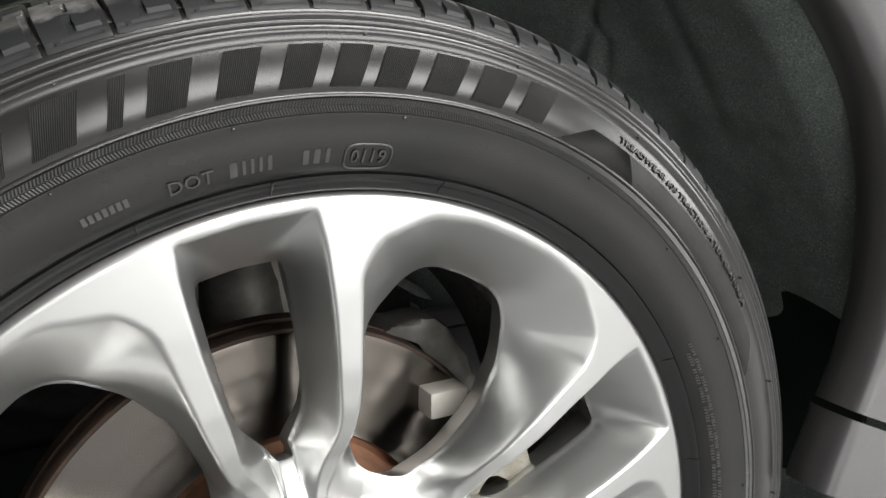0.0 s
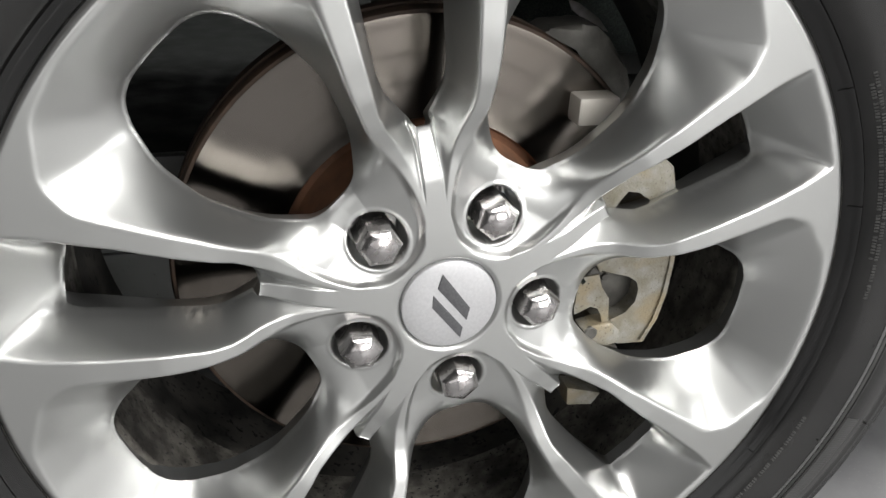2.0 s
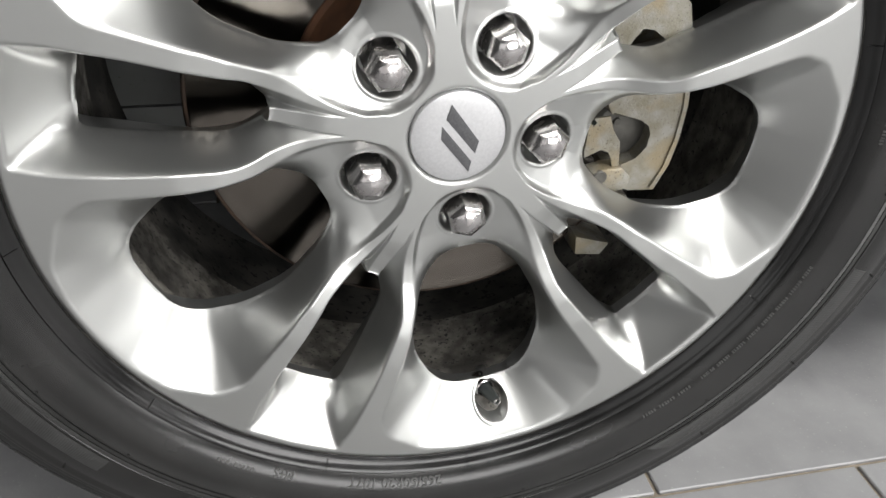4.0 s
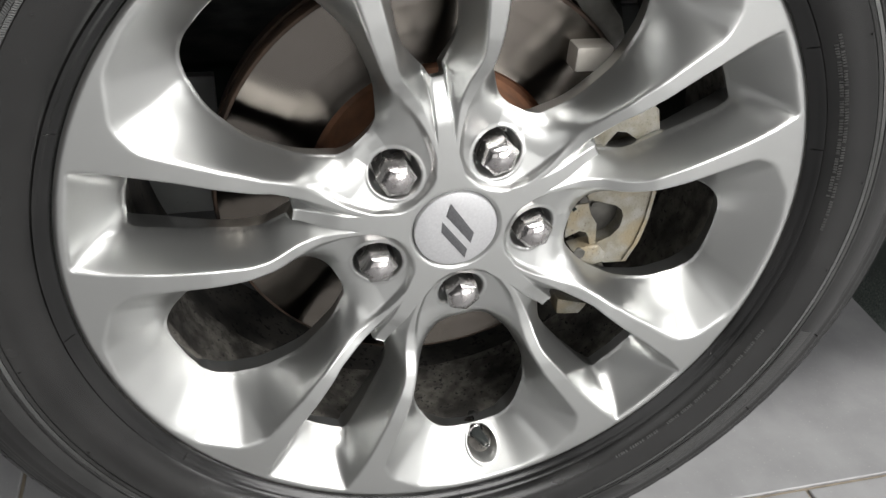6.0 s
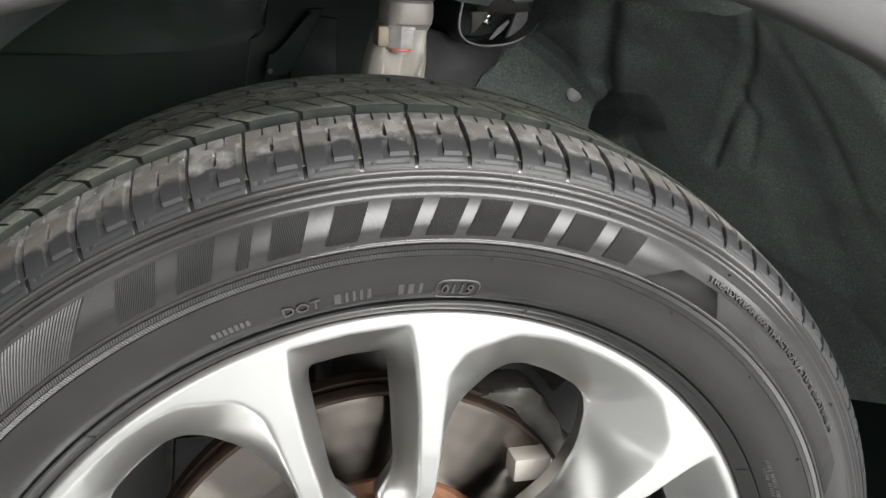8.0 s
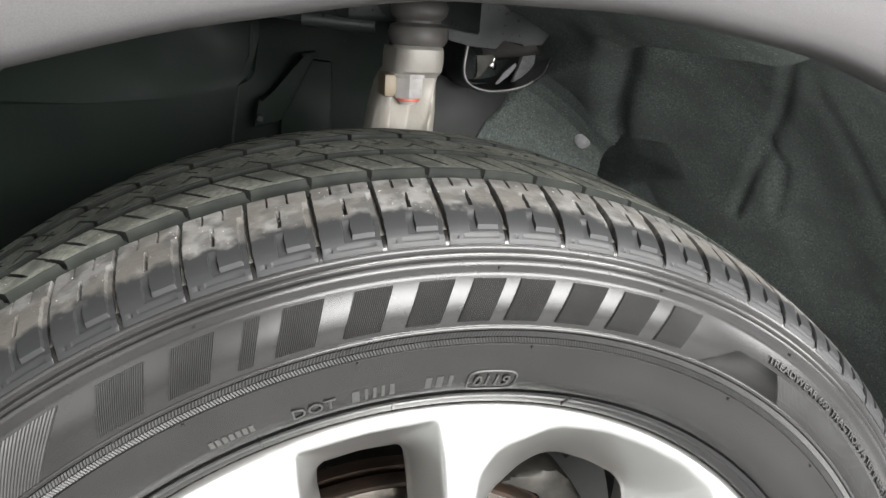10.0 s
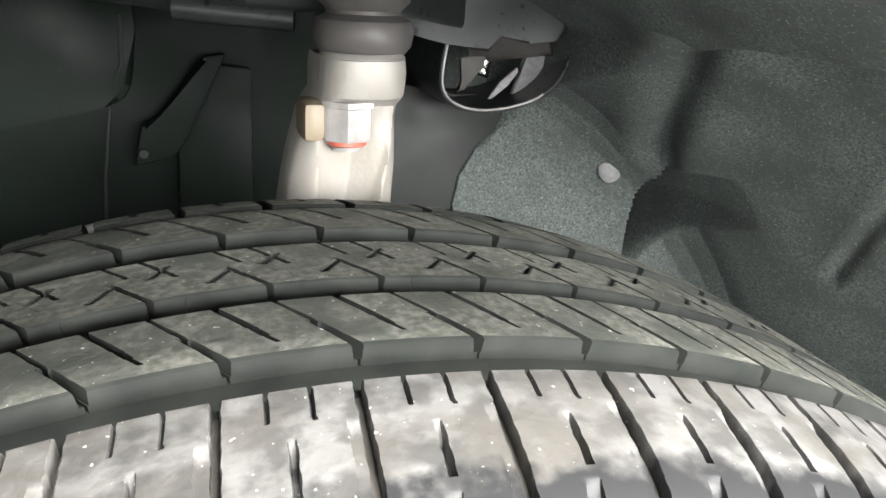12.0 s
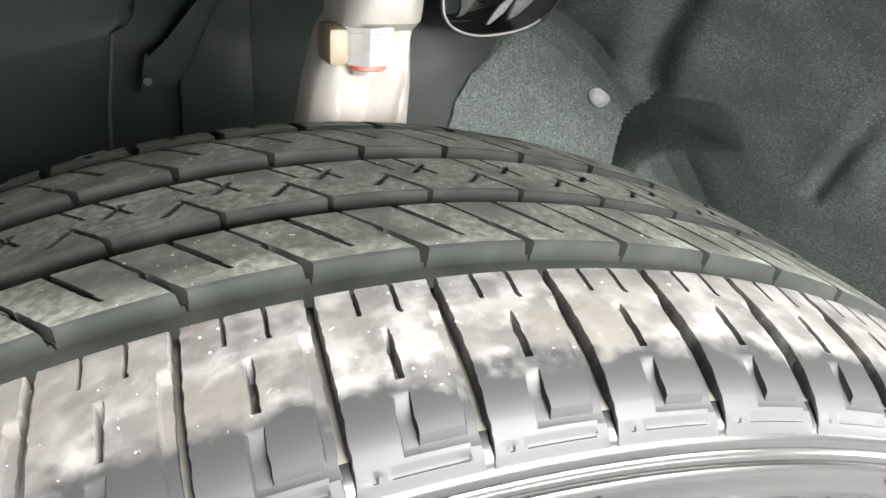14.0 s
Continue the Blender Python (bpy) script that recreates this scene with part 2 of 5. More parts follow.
TILE = material("grey_porcelain_tile", (0.34, 0.34, 0.345), 0.42, 0.0, second=(0.28, 0.28, 0.285), scale=16, rough2=0.5, bump=0.00025, bump_scale=160, speck=(0.42, 0.42, 0.41), speck_scale=330, speck_cut=(0.66, 0.74), per_object=0.05, in_place=True)
GROUT = material("beige_grout", (0.34, 0.29, 0.225), 0.9, 0.0, second=(0.26, 0.225, 0.18), scale=80, bump=0.0003)
WALL = material("grey_wall_paint", (0.16, 0.16, 0.16), 0.8, 0.0, second=(0.13, 0.13, 0.13), scale=3)


# ---- building helpers ----
def thing(name, label, category, kind="", group=""):
    return tagged(new(name), label, category, group, kind)


def mesh_object(name, mesh, parent=None, label=""):
    ob = new(name, mesh)
    if parent:
        ob.parent = parent
    if label:
        ob["label"] = label
    return ob


def part(name, bm, mat, parent=None, label="", smooth=True):
    """Links a bmesh as one mesh object under a thing or part."""
    mesh = bpy.data.meshes.new(name)
    bmesh.ops.recalc_face_normals(bm, faces=bm.faces[:])
    bm.to_mesh(mesh)
    bm.free()
    if smooth:
        mesh.polygons.foreach_set("use_smooth", [True] * len(mesh.polygons))
        mesh.set_sharp_from_angle(angle=radians(38))
    mesh.materials.append(mat)
    return mesh_object(name, mesh, parent, label)


def grid_mesh(name, points, mat, wrap=False, keep=None, smooth=True):
    """A mesh over an array of points (rows, columns, 3); keep: which quads stay."""
    rows, cols = points.shape[:2]
    idx = np.arange(rows * cols).reshape(rows, cols)
    right = np.roll(idx, -1, 1) if wrap else idx[:, 1:]
    left = idx if wrap else idx[:, :-1]
    quads = np.stack([left[:-1], right[:-1], right[1:], left[1:]], -1).reshape(-1, 4)
    if keep is not None:
        quads = quads[keep.reshape(-1)]
    mesh = bpy.data.meshes.new(name)
    mesh.from_pydata(points.reshape(-1, 3).tolist(), [], quads.tolist())
    if smooth:
        mesh.polygons.foreach_set("use_smooth", [True] * len(mesh.polygons))
    mesh.materials.append(mat)
    mesh.update()
    return mesh


def box(bm, x0, x1, y0, y1, z0, z1, bevel=0.0, m=None, segments=2):
    made = bmesh.ops.create_cube(bm, size=1.0)["verts"]
    t = Matrix.Translation(((x0 + x1) / 2, (y0 + y1) / 2, (z0 + z1) / 2)) @ Matrix.Diagonal((x1 - x0, y1 - y0, z1 - z0, 1))
    bmesh.ops.transform(bm, matrix=(m or Matrix()) @ t, verts=made)
    if bevel:
        edges = list({e for v in made for e in v.link_edges})
        bmesh.ops.bevel(bm, geom=edges, offset=bevel, segments=segments, affect="EDGES", profile=0.6)


def lathe(bm, profile, m, steps=48, a0=0.0, a1=360.0, caps=False):
    """Turns a profile of (radius, height) about the local z axis."""
    full = abs(a1 - a0) >= 359.9
    rings = []
    for k in range(steps if full else steps + 1):
        a = radians(a0 + (a1 - a0) * k / steps)
        rings.append([bm.verts.new(m @ Vector((r * math.cos(a), r * math.sin(a), h))) for r, h in profile])
    for k in range(steps):
        p, q = rings[k], rings[(k + 1) % len(rings)]
        for i in range(len(profile) - 1):
            bm.faces.new((p[i], q[i], q[i + 1], p[i + 1]))
    for end in (0, -1):
        if caps and full and profile[end][0] > 1e-5:
            bm.faces.new([r[end] for r in rings])
    return rings


def prism(bm, outline, depth, m, bevel=0.0):
    """Extrudes a flat outline of (x, y) by depth along local z."""
    low = [bm.verts.new(m @ Vector((x, y, 0))) for x, y in outline]
    high = [bm.verts.new(m @ Vector((x, y, depth))) for x, y in outline]
    n = len(outline)
    faces = [bm.faces.new(low[::-1]), bm.faces.new(high)]
    for i in range(n):
        faces.append(bm.faces.new((low[i], low[(i + 1) % n], high[(i + 1) % n], high[i])))
    if bevel:
        edges = list({e for f in faces for e in f.edges})
        bmesh.ops.bevel(bm, geom=edges, offset=bevel, segments=2, affect="EDGES", profile=0.6)


def tube(bm, path, radius, steps=10):
    """A round bar along a path of points; radius may be one number or one a point."""
    pts = [Vector(p) for p in path]
    rings = []
    for i, p in enumerate(pts):
        way = (pts[min(i + 1, len(pts) - 1)] - pts[max(i - 1, 0)]).normalized()
        side = way.orthogonal().normalized() if not rings else (side - way * side.dot(way)).normalized()
        up = way.cross(side)
        r = radius[i] if isinstance(radius, (list, tuple)) else radius
        rings.append([bm.verts.new(p + r * (math.cos(2 * math.pi * k / steps) * side + math.sin(2 * math.pi * k / steps) * up)) for k in range(steps)])
    for a, b in zip(rings, rings[1:]):
        for k in range(steps):
            bm.faces.new((a[k], a[(k + 1) % steps], b[(k + 1) % steps], b[k]))
    bm.faces.new(rings[0][::-1])
    bm.faces.new(rings[-1])


TOWARDS = pose(0, 0, AXLE, 90)    # local x to the right, local y up, local z out of the wheel to the viewer



def at_angle(degrees):
    """The wheel's own frame, turned so that local x points out along this angle."""
    return TOWARDS @ pose(0, 0, 0, 0, 0, degrees)


# ---- the hall ----
def build_hall():
    x0, x1, y0, y1, top = -5.2, 5.2, -4.2, 5.4, 3.1
    for name, b in (("wall_north", (x0, x1, y1, y1 + 0.2, 0, top)), ("wall_west", (x0 - 0.2, x0, y0, y1, 0, top))):
        bm = bmesh.new()
        box(bm, *b)
        tagged(part(name, bm, WALL), "plain grey painted wall of the hall", "wall", kind="structure")
    # the window openings are added to hold the unseen lamps
    bm = bmesh.new()
    for b in ((x0, -3.65, 0, top), (-0.95, -0.15, 0, top), (3.75, x1, 0, top), (-0.15, 3.75, 0, 0.75), (-0.15, 3.75, 2.25, top), (-3.65, -0.95, 0, 0.25), (-3.65, -0.95, 2.25, top)):
        box(bm, b[0], b[1], y0 - 0.2, y0, b[2], b[3])
    tagged(part("wall_south", bm, WALL), "grey painted wall with two wide openings added for unseen lamps", "wall", kind="structure")
    bm = bmesh.new()
    for b in ((y0, -3.45, 0, top), (-0.35, y1, 0, top), (-3.45, -0.35, 0, 0.75), (-3.45, -0.35, 2.25, top)):
        box(bm, x1, x1 + 0.2, b[0], b[1], b[2], b[3])
    tagged(part("wall_east", bm, WALL), "grey painted side wall with a wide opening added for an unseen lamp", "wall", kind="structure")
    bm = bmesh.new()
    box(bm, x0 - 0.2, x1 + 0.2, y0 - 0.2, y1 + 0.2, top, top + 0.2)
    tagged(part("ceiling", bm, WALL), "plain grey ceiling of the hall", "ceiling", kind="structure")
    bm = bmesh.new()
    box(bm, x0 - 0.2, x1 + 0.2, y0 - 0.2, y1 + 0.2, -0.2, -0.004)
    return tagged(part("floor", bm, GROUT), "grey square floor tiles with beige grout joints", "floor", kind="structure")


floor = build_hall()


# ---- car bodywork round the wheel arch ----
def smooth_line(points, n):
    """n points spread along a smooth line through the given ones."""
    p = np.array(points, float)
    s = np.r_[0, np.cumsum(np.linalg.norm(np.diff(p, axis=0), axis=1))]
    t = np.linspace(0, s[-1], n)
    out = np.stack([np.interp(t, s, p[:, k]) for k in range(p.shape[1])], -1)
    for _ in range(max(2, n // (3 * len(points)))):
        out[1:-1] = (out[:-2] + 2 * out[1:-1] + out[2:]) / 4
    return out


ARCH = smooth_line([(-0.40, 0.20), (-0.43, 0.37), (-0.44, 0.50), (-0.42, 0.62), (-0.36, 0.72), (-0.25, 0.795), (-0.129, 0.829), (-0.03, 0.846),
                    (0.08, 0.845), (0.18, 0.829), (0.28, 0.794), (0.357, 0.745), (0.408, 0.688), (0.436, 0.62), (0.443, 0.55), (0.436, 0.50), (0.414, 0.448), (0.390, 0.39), (0.378, 0.33), (0.37, 0.24)], 120)


def outward(line):
    d = np.gradient(line, axis=0)
    d /= np.linalg.norm(d, axis=1)[:, None]
    return np.stack([-d[:, 1], d[:, 0]], -1)


def build_bodywork():
    car = thing("car", "silver-grey car, its wing arched over a front wheel", "car")
    n = outward(ARCH)
    # lip, rolled flange, then the outer skin
    section = [(0.030, 0.030), (0.004, 0.012), (0.000, -0.004), (0.000, -0.018), (0.003, -0.026), (0.010, -0.0305), (0.022, -0.034), (0.040, -0.039), (0.060, -0.0455), (0.085, -0.050),
               (0.12, -0.051), (0.18, -0.048), (0.26, -0.038), (0.33, -0.02), (0.38, 0.02), (0.40, 0.08)]
    rows = []
    for off, y in section:
        rows.append(np.stack([ARCH[:, 0] + n[:, 0] * off, np.full(len(ARCH), y), ARCH[:, 1] + n[:, 1] * off], -1))
    pts = np.array(rows)
    low = ARCH[:, 1] < 0.452
    right = ARCH[:, 0] > 0
    keep_up = ~(low[:-1] & low[1:])
    up = np.tile(keep_up, (len(section) - 1, 1))
    mesh_object("wing_panel", grid_mesh("wing_panel", pts, BODY, keep=up), car, "silver-grey metallic wing with a rolled wheel arch lip")
    mesh_object("sill_panel", grid_mesh("sill_panel", pts + np.array([0, 0.003, -0.007]), BODY, keep=~up & np.tile(right[:-1] & (ARCH[1:, 1] > 0.388), (len(section) - 1, 1))), car, "silver-grey lower panel behind the wheel")
    bm = bmesh.new()
    box(bm, -1.15, 1.15, 0.0, 1.7, 1.12, 1.16, 0.01)
    part("bonnet", bm, BODY, car)
    bm = bmesh.new()
    box(bm, -1.2, -0.48, 0.0, 1.7, 0.24, 1.12, 0.03)
    part("front_end", bm, BLACK, car, "black inner front end")
    bm = bmesh.new()
    box(bm, 0.50, 1.6, 0.02, 1.7, 0.26, 1.12, 0.02)
    part("cabin_shell", bm, BLACK, car, "black inner body shell behind the wheel")
    bm = bmesh.new()
    box(bm, -1.2, 1.6, 0.62, 1.72, 0.20, 0.27, 0.02)
    part("undertray", bm, BLACK, car, "black undertray")
    return car


car = build_bodywork()


# ---- wheel arch: liner, inner wing ----
WELL = (-0.004, -0.011, 0.004)     # where the parts in the arch stand

def build_liner():
    liner = thing("wheel_arch_liner", "charcoal felt wheel arch liner with moulded folds", "arch liner")
    liner.location = WELL
    a = np.radians(np.linspace(200, -22, 640))
    y = np.r_[np.linspace(0.0, 0.378, 96), np.linspace(0.38, 0.44, 100)]
    A, Y = np.meshgrid(a, y)
    deg = np.degrees(A)
    r = 0.470 + 0.010 * np.clip((90 - deg) / 60, 0, 1) - 0.012 * np.clip((Y - 0.28) / 0.16, 0, 1) + 0.03 * np.exp(-((deg - 90) / 22) ** 2)
    # behind the wheel the shell closes in like a bowl that faces outwards
    bowl = np.interp(Y, [0, 0.10, 0.20, 0.235, 0.25, 0.29, 0.315, 0.36, 0.38, 0.397, 0.410, 0.418, 0.423, 0.44], [0.498, 0.508, 0.511, 0.502, 0.494, 0.479, 0.467, 0.452, 0.448, 0.441, 0.431, 0.413, 0.390, 0.300])
    for _ in range(3):
        bowl[1:-1] = (bowl[:-2] + 2 * bowl[1:-1] + bowl[2:]) / 4
    bowl -= 0.012 * np.clip((49 - deg) / 8, 0, 1) * np.clip((Y - 0.15) / 0.1, 0, 1)
    near = np.clip((65.0 - deg) / 2.5, 0, 1)
    r = r + (bowl - r) * near * near * (3 - 2 * near)
    r += 0.004 * np.sin(deg / 4.0 + 9 * Y) * np.exp(-((deg - 20) / 26) ** 2)
    for centre, slope, depth, wide in ((17, 10, 0.012, 2.4), (4, -8, 0.012, 3.0), (130, 10, 0.014, 4.0), (150, -10, 0.012, 4.0)):
        r += depth * np.exp(-((deg - centre - slope * (Y - 0.2) / 0.2) / wide) ** 2) * np.clip((Y + 0.02) / 0.1, 0, 1)
    # pressed folds that run slantwise across the shell
    for line, depth, wide in (([(64, 0.255), (58, 0.315), (53.5, 0.357), (51, 0.372)], 0.0095, 0.010), ([(60, 0.11), (49, 0.212), (44, 0.25), (38, 0.29)], 0.0030, 0.0045), ([(47, 0.233), (43.5, 0.228), (38, 0.25)], 0.0024, 0.0045),
                              ([(64, 0.085), (53, 0.137), (45, 0.147), (34, 0.15)], 0.0015, 0.008)):
        near = np.full(r.shape, 9.0)
        for (a0, y0), (a1, y1) in zip(line, line[1:]):
            ux, uy = (a1 - a0) * 0.008, y1 - y0
            px, py = (deg - a0) * 0.008, Y - y0
            k = np.clip((px * ux + py * uy) / (ux * ux + uy * uy), 0, 1)
            near = np.minimum(near, np.hypot(px - k * ux, py - k * uy))
        r += depth * np.exp(-(near / wide) ** 2) - 0.4 * depth * np.exp(-((near - 2.2 * wide) / (1.5 * wide)) ** 2)
    r += 0.034 * np.clip((0.06 - Y) / 0.06, 0, 1) ** 1.5
    # deep pocket beside the flap
    across, up = r * np.cos(A), AXLE + r * np.sin(A)
    Y = Y + 0.09 * np.clip((across - 0.2905) / 0.003, 0, 1) * np.clip((0.3125 + 0.60 * (up - 0.659) - across) / 0.008, 0, 1) * np.clip((0.7235 - up) / 0.006, 0, 1) * (Y > 0.33)
    deg = deg[:1]
    # the shell turns inwards at the back, behind the flap
    turn = np.linspace(0, 1, 9)[1:, None]
    r = np.concatenate([r, r[-1:] - turn * 0.12 * np.clip((75 - deg) / 10, 0, 1)])
    Y = np.concatenate([Y, Y[-1:] + 0.022 * np.sin(turn * 1.6)])
    A = np.concatenate([A, np.repeat(A[-1:], 8, 0)])
    pts = np.stack([r * np.cos(A), Y, AXLE + r * np.sin(A)], -1)
    mesh_object("arch_shell", grid_mesh("arch_shell", pts, FELT), liner)
    # upright flap that faces outwards, with its push clip
    outline = [(0.150, 0.56), (0.151, 0.690), (0.155, 0.710), (0.166, 0.729), (0.183, 0.743), (0.202, 0.757), (0.222, 0.769), (0.234, 0.782), (0.241, 0.800), (0.250, 0.84), (0.285, 0.84), (0.312, 0.80), (0.318, 0.762), (0.304, 0.741),
               (0.291, 0.726), (0.290, 0.700), (0.291, 0.66), (0.296, 0.56)]
    bm = bmesh.new()
    prism(bm, outline, 0.05, pose(0, 0.471, 0, 90), 0.006)
    part("liner_flap", bm, FELT, liner, "flat felt flap held by a push clip")
    bm = bmesh.new()
    lathe(bm, [(0.0, 0.0045), (0.0052, 0.004), (0.0088, 0.002), (0.0097, 0.0)], pose(0.2675, 0.4125, 0.7135, 82), 24)
    part("push_clip", bm, CLIP, liner, "round grey plastic push clip")
    return liner


liner = build_liner()


def build_inner_wing():
    wing = thing("inner_wing", "black pressed inner wing and chassis rail with sheen", "inner wing")
    wing.location = WELL
    bm = bmesh.new()
    box(bm, -0.46, 0.30, 0.47, 0.52, 0.50, 1.10, 0.01)
    part("inner_panel", bm, BLACK, wing)
    bm = bmesh.new()
    prism(bm, [(-0.30, 0.735), (-0.20, 0.738), (-0.125, 0.744), (-0.070, 0.756), (-0.059, 0.7595), (-0.0535, 0.768), (-0.050, 0.80), (-0.050, 0.90), (-0.30, 0.90)], 0.045, pose(0, 0.47, 0, 90), 0.005)
    part("upper_box", bm, BLACK, wing, "glossy black box section")
    bm = bmesh.new()
    tube(bm, [(-0.0575, 0.424, 0.81), (-0.0585, 0.424, 0.782), (-0.0645, 0.426, 0.768), (-0.0672, 0.44, 0.755), (-0.0728, 0.44, 0.709), (-0.078, 0.44, 0.60)], 0.0010, 8)
    part("wire", bm, UNDERBODY, wing, "thin dark steel edge wire")
    bm = bmesh.new()
    prism(bm, [(-0.055, 0.717), (-0.031, 0.723), (-0.023, 0.734), (0.003, 0.788), (-0.011, 0.786), (-0.035, 0.748), (-0.050, 0.743)], 0.014, pose(0, 0.45, 0, 90), 0.003)
    part("bracket", bm, BLACK, wing)
    bm = bmesh.new()
    lathe(bm, [(0.0, 0.003), (0.0028, 0.003), (0.0034, 0.001), (0.0034, 0.0)], pose(-0.049, 0.436, 0.726, 90), 16)
    part("stud", bm, UNDERBODY, wing)
    bm = bmesh.new()
    prism(bm, [(-0.030, 0.60), (0.0188, 0.60), (0.0197, 0.7776), (-0.0047, 0.780), (-0.012, 0.772), (-0.028, 0.745)], 0.012, pose(0, 0.462, 0, 90), 0.003)
    part("stay_plate", bm, BLACK, wing)
    # a bright bar added to draw the white highlight low on the panel
    bm = bmesh.new()
    tube(bm, [(-0.094, 0.41, 0.683), (-0.077, 0.41, 0.687)], 0.003)
    part("bolt", bm, ZINC, wing, "small bright bar in place of a white highlight")
    bm = bmesh.new()
    box(bm, -0.46, 0.30, 0.50, 1.1, 0.50, 0.56, 0.02)
    part("chassis_rail", bm, BLACK, wing)
    return wing


inner_wing = build_inner_wing()


# ---- suspension seen over the tyre ----
def build_upright():
    arm = thing("suspension_upright", "pale cast alloy suspension upright with a ball joint nut", "suspension")
    arm.location = WELL
    # tall stem, hollowed at the front below the ball joint eye
    z = np.linspace(0.50, 0.8065, 60)
    u = np.linspace(-1, 1, 41)
    Z, U = np.meshgrid(z, u, indexing="ij")
    half = np.interp(Z, [0.50, 0.70, 0.76, 0.784, 0.79, 0.805, 0.8065], [0.032, 0.0275, 0.0232, 0.0195, 0.0178, 0.0180, 0.0172])
    cx = np.interp(Z, [0.50, 0.74, 0.784, 0.79, 0.81], [0.0315, 0.0360, 0.0405, 0.0438, 0.0442])
    front = np.interp(Z, [0.5, 0.74, 0.785, 0.792, 0.81], [0.246, 0.240, 0.236, 0.226, 0.225])
    hollow = 0.016 * np.clip(1 - np.abs(U - 0.1) / np.interp(Z, [0.5, 0.70, 0.735, 0.775, 0.79], [0.25, 0.30, 0.48, 0.76, 0.82]), 0, 1) * np.clip((Z - 0.695) / 0.05, 0, 1) * np.clip((0.789 - Z) / 0.003, 0, 1)
    bow = 0.012 * np.abs(U) ** 4
    pts = np.stack([cx + U * half, front + bow + np.sqrt(np.clip(hollow, 0, 1)) * 0.09 * (hollow > 0), Z], -1)
    back = pts[:, ::-1].copy()
    back[..., 1] = 0.275
    shell = np.concatenate([pts, back], 1)
    lid = shell[-1:].copy()
    lid[..., 0] = 0.0440 + (lid[..., 0] - 0.0440) * 0.1
    lid[..., 1] = 0.250 + (lid[..., 1] - 0.250) * 0.1
    shell = np.concatenate([shell, lid], 0)
    mesh = grid_mesh("stem", shell, ALLOY, wrap=True)
    mesh.set_sharp_from_angle(angle=radians(50))
    mesh_object("stem", mesh, arm, "pale cast alloy stem")
    bm = bmesh.new()
    lathe(bm, [(0.0, 0.8085), (0.0168, 0.8085), (0.0186, 0.8068), (0.0190, 0.796), (0.0180, 0.7905), (0.0150, 0.7885)], pose(0.0448, 0.247, 0), 40)
    part("ball_joint_eye", bm, ALLOY, arm)
    bm = bmesh.new()
    lathe(bm, [(0.0, 0.789), (0.0125, 0.789), (0.0125, 0.7865), (0.0112, 0.786), (0.0112, 0.7735), (0.0100, 0.772), (0.0, 0.772)], pose(0.0372, 0.240, 0, 0, 0, 20), 6)
    part("lock_nut", bm, ZINC, arm, "bright zinc hexagon nut")
    bm = bmesh.new()
    lathe(bm, [(0.0, 0.772), (0.0085, 0.772), (0.0085, 0.7702), (0.0078, 0.7697), (0.0, 0.7697)], pose(0.0372, 0.240, 0), 20)
    part("paint_mark", bm, RED, arm, "red paint ring on the thread")
    bm = bmesh.new()
    lathe(bm, [(0.0, 0.7697), (0.0068, 0.7697), (0.006, 0.7675), (0.0, 0.767)], pose(0.0372, 0.240, 0), 18)
    part("thread_end", bm, ZINC, arm)
    bm = bmesh.new()
    box(bm, 0.0165, 0.0255, 0.226, 0.25, 0.7735, 0.7895, 0.003)
    part("resin_plug", bm, TAN, arm, "tan resin plug")
    bm = bmesh.new()
    lathe(bm, [(0.0, 0.8075), (0.0215, 0.8075), (0.0250, 0.8110), (0.0262, 0.817), (0.0245, 0.8215), (0.019, 0.824), (0.019, 0.8255), (0.0235, 0.829), (0.025, 0.834), (0.0225, 0.839), (0.017, 0.842), (0.017, 0.86)], pose(0.0462, 0.252, 0) @ Matrix.Diagonal((0.84, 0.84, 1, 1)), 40)
    part("rubber_boot", bm, BOOT, arm, "ribbed grey rubber boot")
    bm = bmesh.new()
    tube(bm, [(0.03, 0.275, 0.62), (0.03, 0.27, 0.50), (0.02, 0.23, 0.42), (0.0, 0.19, 0.38)], [0.03, 0.035, 0.045, 0.055], 16)
    lathe(bm, [(0.0, 0.0), (0.075, 0.0), (0.085, 0.02), (0.085, 0.08), (0.05, 0.10), (0.0, 0.10)], pose(0, 0.24, AXLE, 90), 32)
    part("hub_carrier", bm, IRON, arm, "grey cast hub carrier behind the brake disc")
    bm = bmesh.new()
    box(bm, -0.002, 0.078, 0.258, 0.276, 0.455, 0.60, 0.006)
    part("knuckle_face", bm, ALLOY, arm, "flat cast face of the knuckle")
    bm = bmesh.new()
    tube(bm, [(0.0, 0.24, 0.38), (0.02, 0.5, 0.37), (0.03, 0.9, 0.37)], 0.017, 14)
    part("drive_shaft", bm, STEEL_DARK, arm)
    return arm


upright = build_upright()


